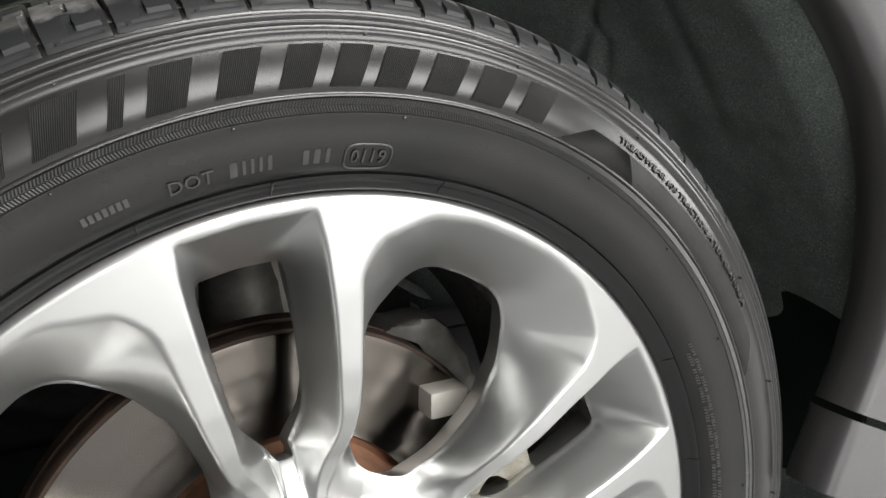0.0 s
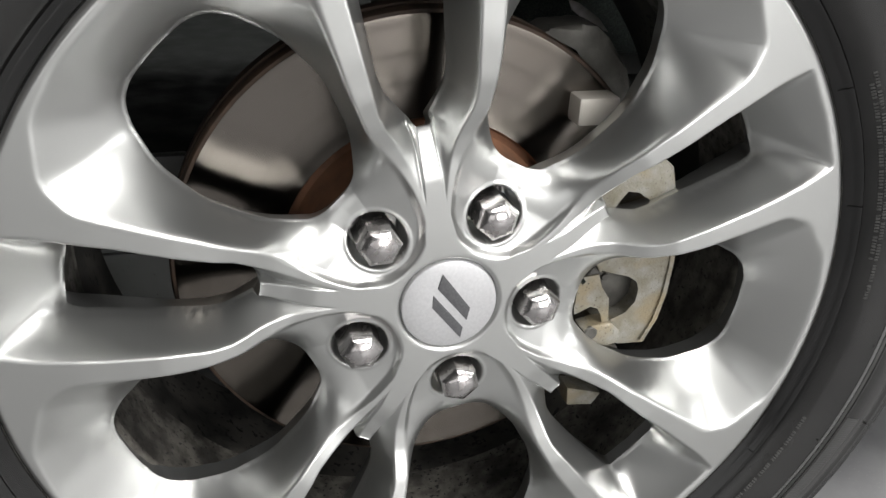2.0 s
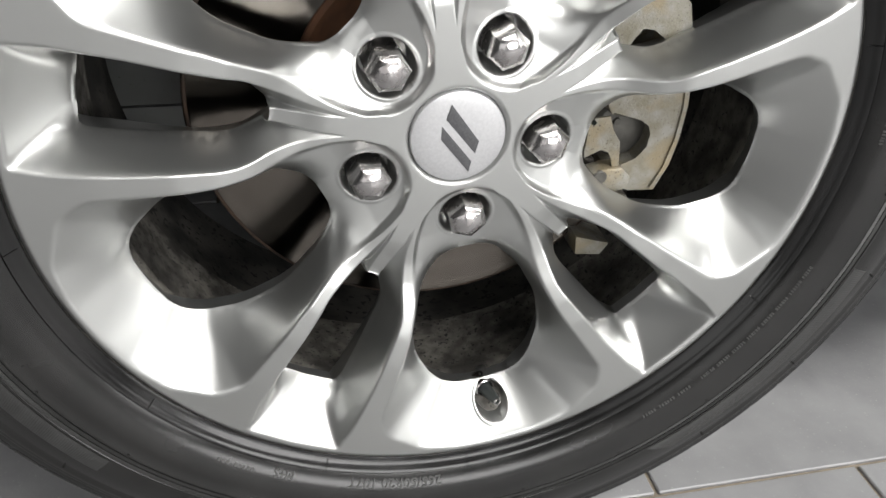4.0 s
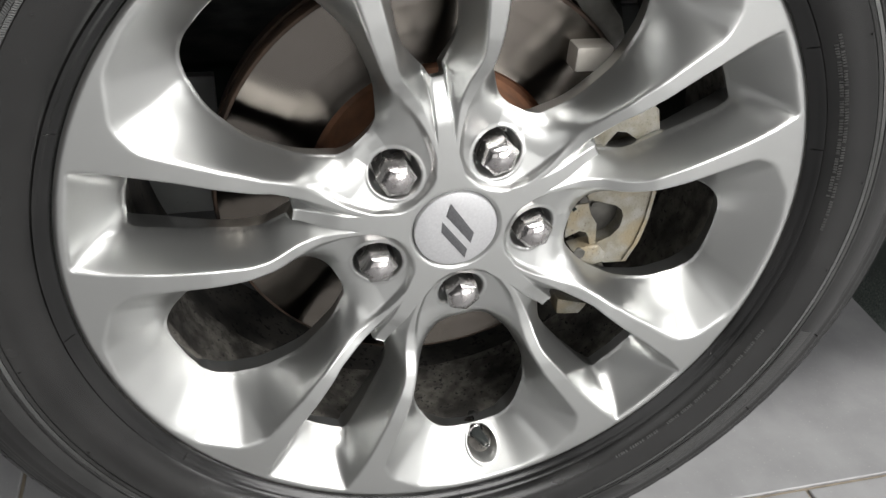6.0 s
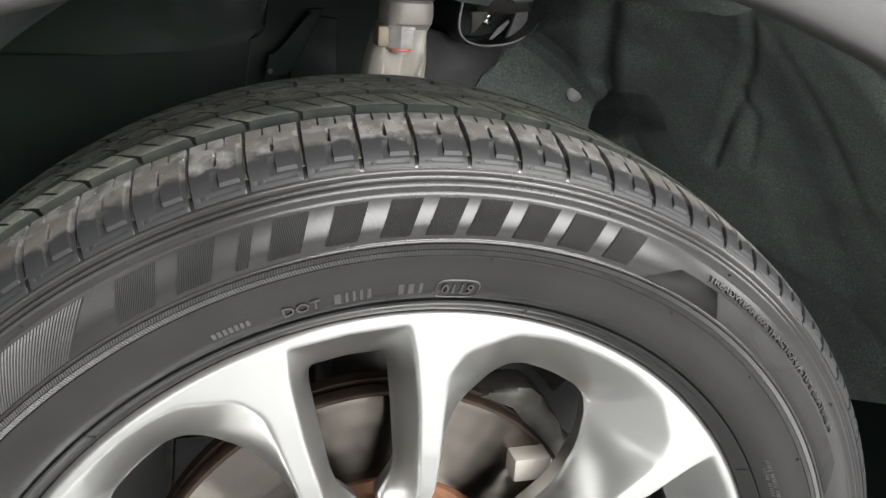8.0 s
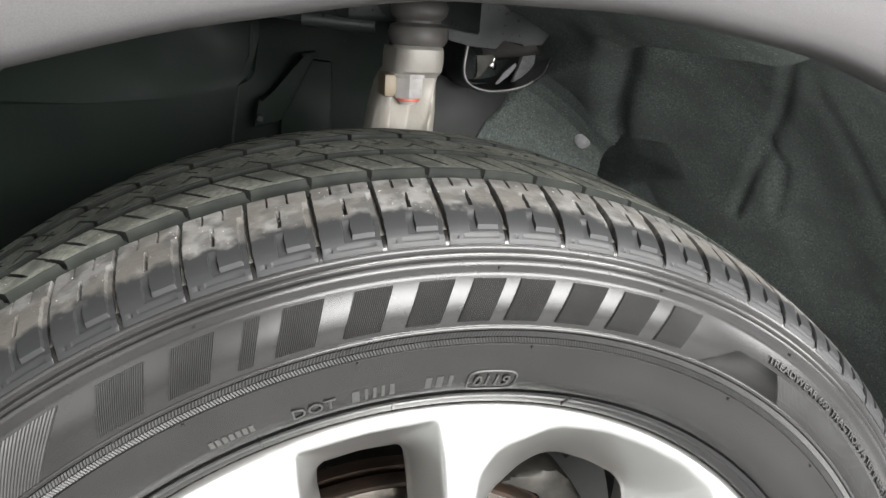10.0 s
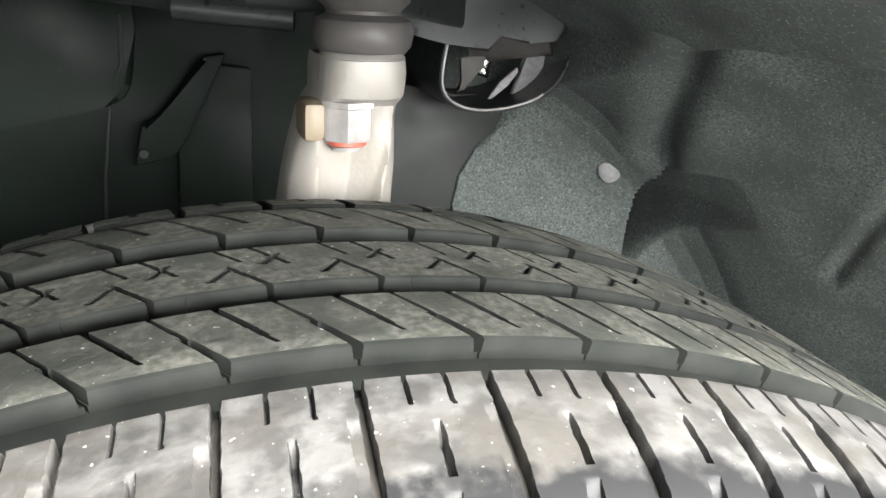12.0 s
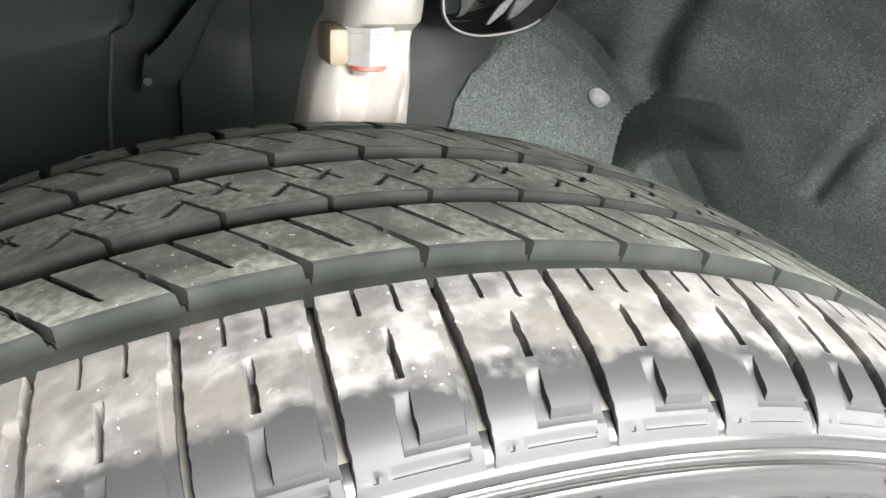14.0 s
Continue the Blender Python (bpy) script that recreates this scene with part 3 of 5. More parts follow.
def build_upper_arm():
    arm = thing("upper_control_arm", "black pressed steel upper control arm with pivot bush", "control arm")
    arm.location = WELL
    bm = bmesh.new()
    line = smooth_line([(0.0, 0.27, 0.842), (0.05, 0.27, 0.842), (0.09, 0.31, 0.835), (0.13, 0.36, 0.826), (0.17, 0.40, 0.822), (0.2, 0.44, 0.83)], 16)
    w = np.linspace(0.018, 0.012, 16)
    rows = np.stack([np.stack([line[:, 0], line[:, 1], line[:, 2] - w], -1), np.stack([line[:, 0] - 0.002, line[:, 1] - 0.004, line[:, 2] - w + 0.003], -1), np.stack([line[:, 0] - 0.002, line[:, 1] - 0.004, line[:, 2] + w], -1),
                     np.stack([line[:, 0], line[:, 1] + 0.03, line[:, 2] + w], -1), np.stack([line[:, 0], line[:, 1] + 0.03, line[:, 2] - w], -1)], 1)
    bm.free()
    mesh_object("front_limb", grid_mesh("front_limb", rows, STEEL_DARK, wrap=True), arm)
    bm = bmesh.new()
    tube(bm, [(0.04, 0.27, 0.84), (-0.02, 0.31, 0.832), (-0.08, 0.36, 0.836), (-0.18, 0.42, 0.85)], [0.016, 0.014, 0.014, 0.016], 14)
    tube(bm, [(-0.03, 0.30, 0.822), (0.022, 0.285, 0.819)], 0.006, 10)
    part("rear_limb", bm, STEEL_DARK, arm)
    # open cup bracket with a bright rolled edge
    bracket = thing("arm_bracket", "black steel cup bracket with a bright worn rolled edge", "bracket")
    bracket.location = WELL
    bm = bmesh.new()
    cup = smooth_line([(0.1265, 0.815), (0.1245, 0.800), (0.122, 0.783), (0.123, 0.775), (0.128, 0.7685), (0.138, 0.7645), (0.151, 0.763), (0.170, 0.7655), (0.185, 0.770), (0.199, 0.781), (0.206, 0.797), (0.209, 0.83)], 40)
    n = outward(cup)
    ring = []
    for off, y in ((0.0, 0.47), (0.0, 0.372), (-0.0006, 0.369), (0.0018, 0.369), (0.0022, 0.372), (0.0022, 0.47)):
        ring.append(np.stack([cup[:, 0] - n[:, 0] * off, np.full(len(cup), y), cup[:, 1] - n[:, 1] * off], -1))
    mesh_object("cup", grid_mesh("cup", np.array(ring), STEEL_DARK), bracket)
    tube(bm, [(x, 0.3695, z) for x, z in cup[:26]], 0.0008, 6)
    part("rolled_edge", bm, ZINC, bracket, "bright worn rolled edge")
    bm = bmesh.new()
    lathe(bm, [(0.006, 0.0), (0.016, 0.0), (0.018, 0.004), (0.018, 0.05), (0.006, 0.05)], pose(0.150, 0.40, 0.806, 80, 0, 60), 28)
    part("pivot_bush", bm, BOOT, bracket)
    bm = bmesh.new()
    lathe(bm, [(0.0, 0.0), (0.0052, 0.0), (0.0058, 0.001), (0.0058, 0.004), (0.0045, 0.0052), (0.0045, 0.024), (0.0056, 0.026), (0.0056, 0.032)], pose(0.1545, 0.392, 0.782, -4, 20), 24)
    part("pivot_sleeve", bm, CHROME, bracket, "bright worn steel sleeve")
    bm = bmesh.new()
    prism(bm, [(0.138, 0.793), (0.155, 0.795), (0.155, 0.788), (0.147, 0.781), (0.143, 0.774), (0.137, 0.772), (0.141, 0.779)], 0.003, pose(0, 0.387, 0, 90), 0.0008)
    part("bent_tab", bm, IRON, bracket)
    bm = bmesh.new()
    prism(bm, [(0.177, 0.788), (0.178, 0.785), (0.171, 0.776), (0.161, 0.768), (0.158, 0.768), (0.166, 0.779)], 0.003, pose(0, 0.387, 0, 90), 0.0008)
    part("edge_strip", bm, CLIP, bracket, "pale worn edge strip")
    bm = bmesh.new()
    prism(bm, [(0.180, 0.7665), (0.198, 0.7690), (0.208, 0.783), (0.210, 0.800), (0.209, 0.818), (0.197, 0.818), (0.194, 0.800), (0.188, 0.788)], 0.006, pose(0, 0.405, 0, 90), 0.002)
    part("leg", bm, CLIP, bracket, "pale grey steel leg of the bracket")
    bm = bmesh.new()
    prism(bm, [(0.10, 0.60), (0.10, 0.775), (0.122, 0.770), (0.137, 0.764), (0.151, 0.762), (0.170, 0.765), (0.186, 0.769), (0.205, 0.757), (0.198, 0.738), (0.184, 0.724), (0.172, 0.700), (0.160, 0.684), (0.155, 0.60)], 0.03, pose(0, 0.455, 0, 90), 0.003)
    part("lower_plate", bm, UNDERBODY, bracket)
    bm = bmesh.new()
    prism(bm, [(0.072, 0.865), (0.081, 0.813), (0.104, 0.807), (0.121, 0.803), (0.147, 0.799), (0.152, 0.811), (0.172, 0.804), (0.190, 0.806), (0.200, 0.82), (0.212, 0.865)], 0.007, pose(0, 0.364, 0, 90), 0.002)
    part("pressed_web", bm, STEEL_DARK, arm, "grey painted steel web with black specks")
    return arm


build_upper_arm()


# ---- brake ----
def build_brake():
    disc = thing("brake_disc", "steel brake disc with rusty brown hat and worn edge", "brake disc")
    face = pose(0, 0.088, 0, 90)
    disc.location = (0, 0, AXLE)
    bm = bmesh.new()
    prof = [(0.102, 0.0)]
    for k in range(18):
        r = 0.102 + 0.067 * (k + 0.5) / 18
        prof += [(r, 0.0002 * ((k * 7) % 5 - 2) / 2)]
    prof += [(0.1690, 0.0)]
    lathe(bm, prof + [(0.1690, -0.0012)], face, 128)
    part("friction_ring", bm, DISC_STEEL, disc, "polished steel friction ring")
    bm = bmesh.new()
    lathe(bm, [(0.1690, -0.0008), (0.1712, -0.001), (0.1725, -0.003), (0.1725, -0.012), (0.160, -0.012), (0.160, -0.020), (0.1725, -0.020), (0.1725, -0.032), (0.09, -0.032)], face, 128)
    part("outer_edge", bm, RUST_DARK, disc, "rusty disc edge")
    bm = bmesh.new()
    lathe(bm, [(0.1022, 0.0), (0.100, -0.004), (0.096, -0.004), (0.0935, 0.0), (0.091, 0.012), (0.088, 0.026), (0.084, 0.0275), (0.03, 0.0275)], face, 96)
    part("disc_hat", bm, RUST, disc, "rust-brown disc hat")

    cal = thing("brake_caliper", "yellowed zinc brake caliper beside the disc", "brake caliper")
    bm = bmesh.new()
    outline = [(0.131, 0.316), (0.141, 0.312), (0.162, 0.311), (0.170, 0.332), (0.174, 0.3525), (0.1755, 0.379), (0.1735, 0.405), (0.168, 0.432), (0.163, 0.452), (0.150, 0.463), (0.132, 0.464), (0.117, 0.452), (0.110, 0.437),
               (0.113, 0.420), (0.1215, 0.4165), (0.1235, 0.430), (0.130, 0.4384), (0.140, 0.437), (0.150, 0.430), (0.149, 0.423), (0.138, 0.416), (0.124, 0.412), (0.116, 0.400), (0.113, 0.385), (0.118, 0.3745), (0.1423, 0.3715),
               (0.150, 0.366), (0.1526, 0.358), (0.1514, 0.3468), (0.1437, 0.3374), (0.1301, 0.3340), (0.122, 0.332), (0.124, 0.322)]
    prism(bm, outline, 0.032, pose(0, 0.082, 0, 90), 0.0022)
    part("caliper_body", bm, CALIPER, cal, "yellowed cast caliper bridge")
    bm = bmesh.new()
    rim = [(0.158, 0.3135), (0.168, 0.330), (0.1725, 0.3525), (0.1740, 0.379), (0.1720, 0.405), (0.1665, 0.431), (0.1640, 0.431), (0.1690, 0.405), (0.1710, 0.379), (0.1695, 0.354), (0.165, 0.331), (0.156, 0.315)]
    prism(bm, rim, 0.0025, pose(0, 0.0505, 0, 90), 0.0008)
    part("caliper_rib", bm, CALIPER, cal)
    bm = bmesh.new()
    lathe(bm, [(0.0, 0.0), (0.021, 0.0), (0.024, -0.003), (0.024, -0.03), (0.0, -0.03)], pose(0.137, 0.0655, 0.357, 90), 32)
    part("piston", bm, IRON, cal, "grey piston face")
    bm = bmesh.new()
    lathe(bm, [(0.0, 0.002), (0.0025, 0.002), (0.003, 0.0), (0.003, -0.004)], pose(0.130, 0.0655, 0.3625, 90), 12)
    part("rivet", bm, IRON, cal)
    bm = bmesh.new()
    prism(bm, [(0.1001, 0.3736), (0.1167, 0.3750), (0.1196, 0.3639), (0.1267, 0.3549), (0.1287, 0.3362), (0.1237, 0.3316), (0.1222, 0.342), (0.1195, 0.3475), (0.1127, 0.3499), (0.1011, 0.3434), (0.1000, 0.3509), (0.1017, 0.3628)], 0.0022, pose(0, 0.0495, 0, 90), 0.0006)
    part("anti_rattle_clip", bm, CALIPER, cal, "flat zinc spring clip")
    bm = bmesh.new()
    lathe(bm, [(0.0, 0.0012), (0.0022, 0.0012), (0.0024, 0.0)], pose(0.1042, 0.0472, 0.3712, 90), 4)
    part("clip_slot", bm, BLACK, cal)
    bm = bmesh.new()
    prism(bm, [(0.106, 0.333), (0.118, 0.3345), (0.1299, 0.3361), (0.1384, 0.3277), (0.1378, 0.3175), (0.128, 0.3155), (0.1186, 0.3192)], 0.016, pose(0, 0.060, 0, 90), 0.003)
    part("guide_boss", bm, CALIPER, cal)
    bm = bmesh.new()
    lathe(bm, [(0.0, 0.001), (0.0045, 0.001), (0.0055, 0.0), (0.0055, -0.002)], pose(0.114, 0.0442, 0.3285, 90), 18)
    part("guide_bolt", bm, IRON, cal)
    bm = bmesh.new()
    box(bm, 0.0975, 0.1268, 0.070, 0.116, 0.4765, 0.4957, 0.0025)
    part("bracket_lug", bm, ALLOY, cal, "square cast lug with a rough sawn end")
    bm = bmesh.new()
    prism(bm, [(0.1139, 0.2619), (0.1443, 0.2528), (0.1371, 0.2419), (0.1151, 0.2444)], 0.03, pose(0, 0.10, 0, 90), 0.0025)
    part("lower_lug", bm, CALIPER, cal, "lower cast lug")
    bm = bmesh.new()
    prism(bm, [(0.128, 0.306), (0.152, 0.296), (0.1562, 0.2872), (0.1394, 0.2833), (0.126, 0.292)], 0.03, pose(0, 0.10, 0, 90), 0.003)
    part("side_lug", bm, CALIPER, cal)
    bm = bmesh.new()
    lathe(bm, [(0.0, 0.012), (0.0115, 0.012), (0.0125, 0.010), (0.0125, 0.0), (0.0, 0.0)], pose(0.099, 0.100, 0.2577, 90, 0, 10), 6)
    part("bracket_bolt", bm, IRON, cal)
    bm = bmesh.new()
    prism(bm, [(0.070, 0.530), (0.0884, 0.5341), (0.110, 0.5368), (0.1206, 0.5359), (0.1313, 0.5272), (0.146, 0.504), (0.1564, 0.4854), (0.153, 0.470), (0.1451, 0.4642), (0.1285, 0.490), (0.118, 0.512), (0.1087, 0.5238), (0.090, 0.527)], 0.035, pose(0, 0.140, 0, 90), 0.005)
    part("carrier_bracket", bm, IRON, cal, "dark cast iron carrier bracket")
    bm = bmesh.new()
    tube(bm, [(0.124, 0.098, 0.480), (0.122, 0.092, 0.462), (0.114, 0.088, 0.448), (0.106, 0.086, 0.440)], [0.003, 0.003, 0.0035, 0.005], 10)
    tube(bm, [(0.13, 0.125, 0.49), (0.165, 0.13, 0.46), (0.185, 0.135, 0.41), (0.185, 0.135, 0.33), (0.165, 0.13, 0.26), (0.13, 0.12, 0.245)], 0.014, 12)
    part("carrier_arm", bm, IRON, cal)
    shield = thing("splash_shield", "pale grey splash shield panels behind the hub", "splash shield")
    for z0, z1 in ((0.30, 0.4245), (0.4265, 0.447)):
        bm = bmesh.new()
        box(bm, 0.10, 0.40, 0.365, 0.378, z0, z1, 0.002)
        part("panel", bm, SHIELD, shield)
    for z0, z1 in ((0.20, 0.262), (0.264, 0.362)):
        bm = bmesh.new()
        box(bm, -0.40, -0.168, 0.365, 0.378, z0, z1, 0.002)
        part("panel", bm, SHIELD, shield)
    hose = thing("brake_hose", "black rubber brake hose with clips behind the disc", "hose")
    bm = bmesh.new()
    tube(bm, smooth_line([(0.085, 0.22, 0.478), (0.105, 0.21, 0.490), (0.1275, 0.20, 0.501), (0.136, 0.20, 0.494), (0.141, 0.20, 0.483), (0.142, 0.22, 0.46), (0.15, 0.32, 0.44)], 24), 0.0055, 10)
    part("tube", bm, BLACK, hose)
    bm = bmesh.new()
    lathe(bm, [(0.0, 0.006), (0.006, 0.006), (0.008, 0.004), (0.008, -0.008), (0.0, -0.01)], pose(0.1395, 0.198, 0.4875, 60, 0, 25), 14)
    part("union", bm, IRON, hose, "dark hose union")
    bm = bmesh.new()
    prism(bm, [(0.166, 0.522), (0.176, 0.519), (0.196, 0.506), (0.207, 0.493), (0.191, 0.499), (0.170, 0.513)], 0.003, pose(0, 0.27, 0, 90), 0.0006)
    part("clip", bm, ZINC, hose, "bright zinc clip")
    bm = bmesh.new()
    prism(bm, [(0.205, 0.481), (0.212, 0.4765), (0.217, 0.468), (0.205, 0.468)], 0.003, pose(0, 0.31, 0, 90), 0.0006)
    part("clip_tab", bm, ZINC, hose, "bright bent clip tab")
    bm = bmesh.new()
    prism(bm, [(0.178, 0.498), (0.184, 0.498), (0.180, 0.494)], 0.003, pose(0, 0.31, 0, 90), 0.0005)
    part("clip_tab", bm, ZINC, hose, "bright bent clip tab")
    bm = bmesh.new()
    prism(bm, [(0.1957, 0.4600), (0.2000, 0.4500), (0.2065, 0.4480), (0.2221, 0.4296), (0.2304, 0.4158), (0.2467, 0.4324), (0.240, 0.455), (0.215, 0.47)], 0.02, pose(0, 0.32, 0, 90), 0.003)
    part("hose_bracket", bm, IRON, hose, "dark iron hose bracket")


build_brake()


# ---- the wheel ----
def signed(px, py, poly):
    """Distance to a closed outline, negative inside."""
    a = np.array(poly, float)
    b = np.roll(a, -1, 0)
    best = np.full(px.shape, 1e9)
    inside = np.zeros(px.shape, bool)
    for (ax, ay), (bx, by) in zip(a, b):
        ex, ey = bx - ax, by - ay
        t = np.clip(((px - ax) * ex + (py - ay) * ey) / (ex * ex + ey * ey + 1e-12), 0, 1)
        best = np.minimum(best, (px - ax - t * ex) ** 2 + (py - ay - t * ey) ** 2)
        if ay != by:
            cross = ((ay > py) != (by > py)) & (px < (bx - ax) * (py - ay) / (by - ay) + ax)
            inside ^= cross
    d = np.sqrt(best)
    return np.where(inside, -d, d)


def rounded(half, radius_steps):
    """A mirror-symmetric outline from its upper half, with corners cut round by repeated chamfers."""
    p = half + [(u, -v) for u, v in half[::-1] if v > 1e-9]
    p = np.array(p, float)
    for cut in radius_steps:
        q = []
        n = len(p)
        for i in range(n):
            a, b = p[i], p[(i + 1) % n]
            length = np.linalg.norm(b - a)
            f = min(0.3, cut / max(length, 1e-9))
            q += [a + (b - a) * f, b - (b - a) * f]
        p = np.array(q)
    return p


# half outlines: out along the window's middle line, and across it
NARROW_FACE = rounded([(0.2625, 0.0), (0.2605, 0.0368), (0.240, 0.0378), (0.200, 0.0352), (0.162, 0.0308), (0.137, 0.0285), (0.127, 0.0250), (0.118, 0.0208), (0.108, 0.0166), (0.098, 0.0130), (0.088, 0.0103), (0.078, 0.0082), (0.068, 0.0062), (0.060, 0.0030), (0.058, 0.0)], (0.002, 0.001))
NARROW_OPEN = rounded([(0.2290, 0.0), (0.2275, 0.0235), (0.218, 0.0250), (0.190, 0.0238), (0.150, 0.0210), (0.138, 0.0182), (0.128, 0.0112), (0.1200, 0.0056), (0.1186, 0.0044), (0.1186, 0.0)], (0.002, 0.0008))
WIDE_FACE = rounded([(0.2645, 0.0), (0.263, 0.030), (0.255, 0.0600), (0.231, 0.0855), (0.210, 0.0885), (0.190, 0.0785), (0.150, 0.0583), (0.122, 0.0478), (0.107, 0.0462), (0.0925, 0.0435), (0.0706, 0.0380), (0.052, 0.0295), (0.043, 0.0195), (0.0392, 0.0100), (0.0380, 0.0)], (0.004, 0.0014))
WIDE_OPEN = rounded([(0.2300, 0.0), (0.2275, 0.0265), (0.216, 0.0390), (0.188, 0.0492), (0.155, 0.0492), (0.122, 0.0370), (0.106, 0.0245), (0.0980, 0.0160), (0.0965, 0.0)], (0.005, 0.002))


def face_depth(r):
    line = np.linspace(0.0, 0.2700, 541)
    y = np.interp(line, [0, 0.050, 0.075, 0.100, 0.115, 0.132, 0.150, 0.175, 0.22, 0.2640], [0.0185, 0.0185, 0.0190, 0.0200, 0.0168, 0.0078, 0.0014, -0.0012, -0.0010, 0.0016])
    for _ in range(60):
        y[1:-1] = (y[:-2] + 2 * y[1:-1] + y[2:]) / 4
    y += 0.0048 * np.clip((line - 0.2645) / 0.0055, 0, 1) ** 3
    y += 0.006 * np.clip((0.0328 - line) / 0.0012, 0, 1)
    return np.interp(r, line, y)


def build_wheel_face(wheel):
    rr = np.r_[np.linspace(0.0300, 0.2655, 236), 0.2662, 0.2670, 0.2678, 0.2685, 0.2692, 0.2697, 0.2700]
    half = 181
    th = np.radians(np.linspace(0, 36, half))
    R, T = np.meshgrid(rr, th, indexing="ij")
    W = radians(36) - T
    nu, nv, wu, wv = R * np.cos(T), R * np.sin(T), R * np.cos(W), R * np.sin(W)

    def snapped(u, v, poly, cell):
        d = signed(u, v, poly)
        h = 1e-5
        gx, gy = (signed(u + h, v, poly) - d) / h, (signed(u, v + h, poly) - d) / h
        near = np.abs(d) < cell
        return np.where(near, u - d * gx, u), np.where(near, v - d * gy, v)

    # pull the nearest points on to the openings' edges
    su, sv = snapped(nu, nv, NARROW_OPEN, 0.0008)
    sv = np.where(T < 1e-9, 0.0, sv)
    R2, T2 = np.hypot(su, sv), np.arctan2(sv, su)
    W2 = radians(36) - T2
    tu, tv = snapped(R2 * np.cos(W2), R2 * np.sin(W2), WIDE_OPEN, 0.0008)
    tv = np.where(W < 1e-9, 0.0, tv)
    R3 = np.hypot(tu, tv)
    T3 = radians(36) - np.arctan2(tv, tu)
    W3 = radians(36) - T3
    nu, nv, wu, wv = R3 * np.cos(T3), R3 * np.sin(T3), R3 * np.cos(W3), R3 * np.sin(W3)
    g = face_depth(R3)
    y = g.copy()
    hole = np.zeros(R.shape, bool)
    dish = np.zeros(R.shape, bool)
    crest = np.full(R.shape, 1.0)
    for u, v, face, opening, soft, rim_depth in ((nu, nv, NARROW_FACE, NARROW_OPEN, 0.0014, 0.042), (wu, wv, WIDE_FACE, WIDE_OPEN, 0.0035, 0.040)):
        df, do = signed(u, v, face), signed(u, v, opening)
        crest = np.minimum(crest, np.abs(df))
        k = np.clip(-df, 0, 1)
        if face is WIDE_FACE:
            soft = soft - 0.0023 * np.clip((0.115 - u) / 0.03, 0, 1)
        k = np.where(k < soft, k * k / (2 * soft), k - soft / 2)
        s = np.where(df < 0, k / (k + np.maximum(do, 0) + 1e-6), 0)
        s = s ** (1.0 + 0.4 * np.clip((0.165 - u) / 0.06, 0, 1)) if face is WIDE_FACE else s ** 0.9
        s = np.where(do <= 1e-5, 1.0, s)
        if face is WIDE_FACE:   # the seat round each wheel nut is deeper and flatter
            seat = np.clip((0.105 - u) / 0.03, 0, 1)
            s = s * (1 - seat) + (0.20 * (1 - (1 - np.clip(k / 0.0045, 0, 1)) ** 2) + 0.46 * np.clip(k / 0.030, 0, 1)) * seat
        y = np.where(df < 0, y + (rim_depth - g) * s, y)
        hole |= do < -2e-5
        dish |= (df < -0.003) & (do > 0.0009) & (u > (0.118 if face is WIDE_FACE else 0.0))
    # draw the dishes taut between their crests and openings
    for _ in range(14):
        q = np.pad(y, 1, mode="reflect")
        y = np.where(dish, 0.3 * y + 0.175 * (q[:-2, 1:-1] + q[2:, 1:-1] + q[1:-1, :-2] + q[1:-1, 2:]), y)
    # a straight flat ridge runs out from the hub between each pair of spokes
    out = np.clip((nu - 0.085) / 0.033, 0, 1)
    ridge = g + 0.0125 * out ** 1.5 + 2.6 * np.maximum(0, np.abs(nv) - np.interp(nu, [0.05, 0.075, 0.118], [0.0100, 0.0060, 0.0044]))
    y = np.where((nu < 0.1200) & ~hole, np.minimum(y, ridge), y)
    # soften all creases a little
    for _ in range(3):
        q = np.pad(y, 1, mode="reflect")
        q = np.where(np.pad(hole, 1, mode="reflect"), np.nan, q)
        around = np.stack([q[1:-1, 1:-1], q[1:-1, 1:-1], q[:-2, 1:-1], q[2:, 1:-1], q[1:-1, :-2], q[1:-1, 2:]])
        count = (~np.isnan(around)).sum(0)
        y = np.where(hole, y, np.nansum(around, 0) / np.maximum(count, 1))
    # nut pockets
    rho = np.hypot(wu - 0.0635, wv)
    y = np.where(rho < 0.0205, np.maximum(y, y + 0.024 * np.clip((0.0180 - rho) / 0.0016, 0, 1)), y)
    y -= 0.0007 * np.exp(-((rho - 0.0193) / 0.0013) ** 2) * (wu < 0.12)
    # turn the half sector into the full face
    ang = np.concatenate([T3, radians(72) - T3[:, -2:0:-1]], 1)
    rad = np.concatenate([R3, R3[:, -2:0:-1]], 1)
    dep = np.concatenate([y, y[:, -2:0:-1]], 1)
    hol = np.concatenate([hole, hole[:, -2:0:-1]], 1)
    n = ang.shape[1]
    A = np.concatenate([ang + radians(72 * k) for k in range(5)], 1)
    Rr, D, H = np.tile(rad, (1, 5)), np.tile(dep, (1, 5)), np.tile(hol, (1, 5))
    A = A + radians(27 + 72)
    # the valve pocket in the lowest window's dish
    va = radians(-80.3)
    vu, vv = Rr * np.cos(A - va) - 0.2425, Rr * np.sin(A - va)
    e = np.hypot(vu / 0.0110, vv / 0.0125)
    D = np.where(e < 1.25, D + 0.022 * np.clip((1.0 - e) / 0.13, 0, 1) - 0.0010 * np.exp(-((e - 1.08) / 0.07) ** 2), D)
    pts = np.stack([Rr * np.cos(A), D, AXLE + Rr * np.sin(A)], -1)
    Hn = np.roll(H, -1, 1)
    keep = ~(H[:-1] | Hn[:-1] | H[1:] | Hn[1:])
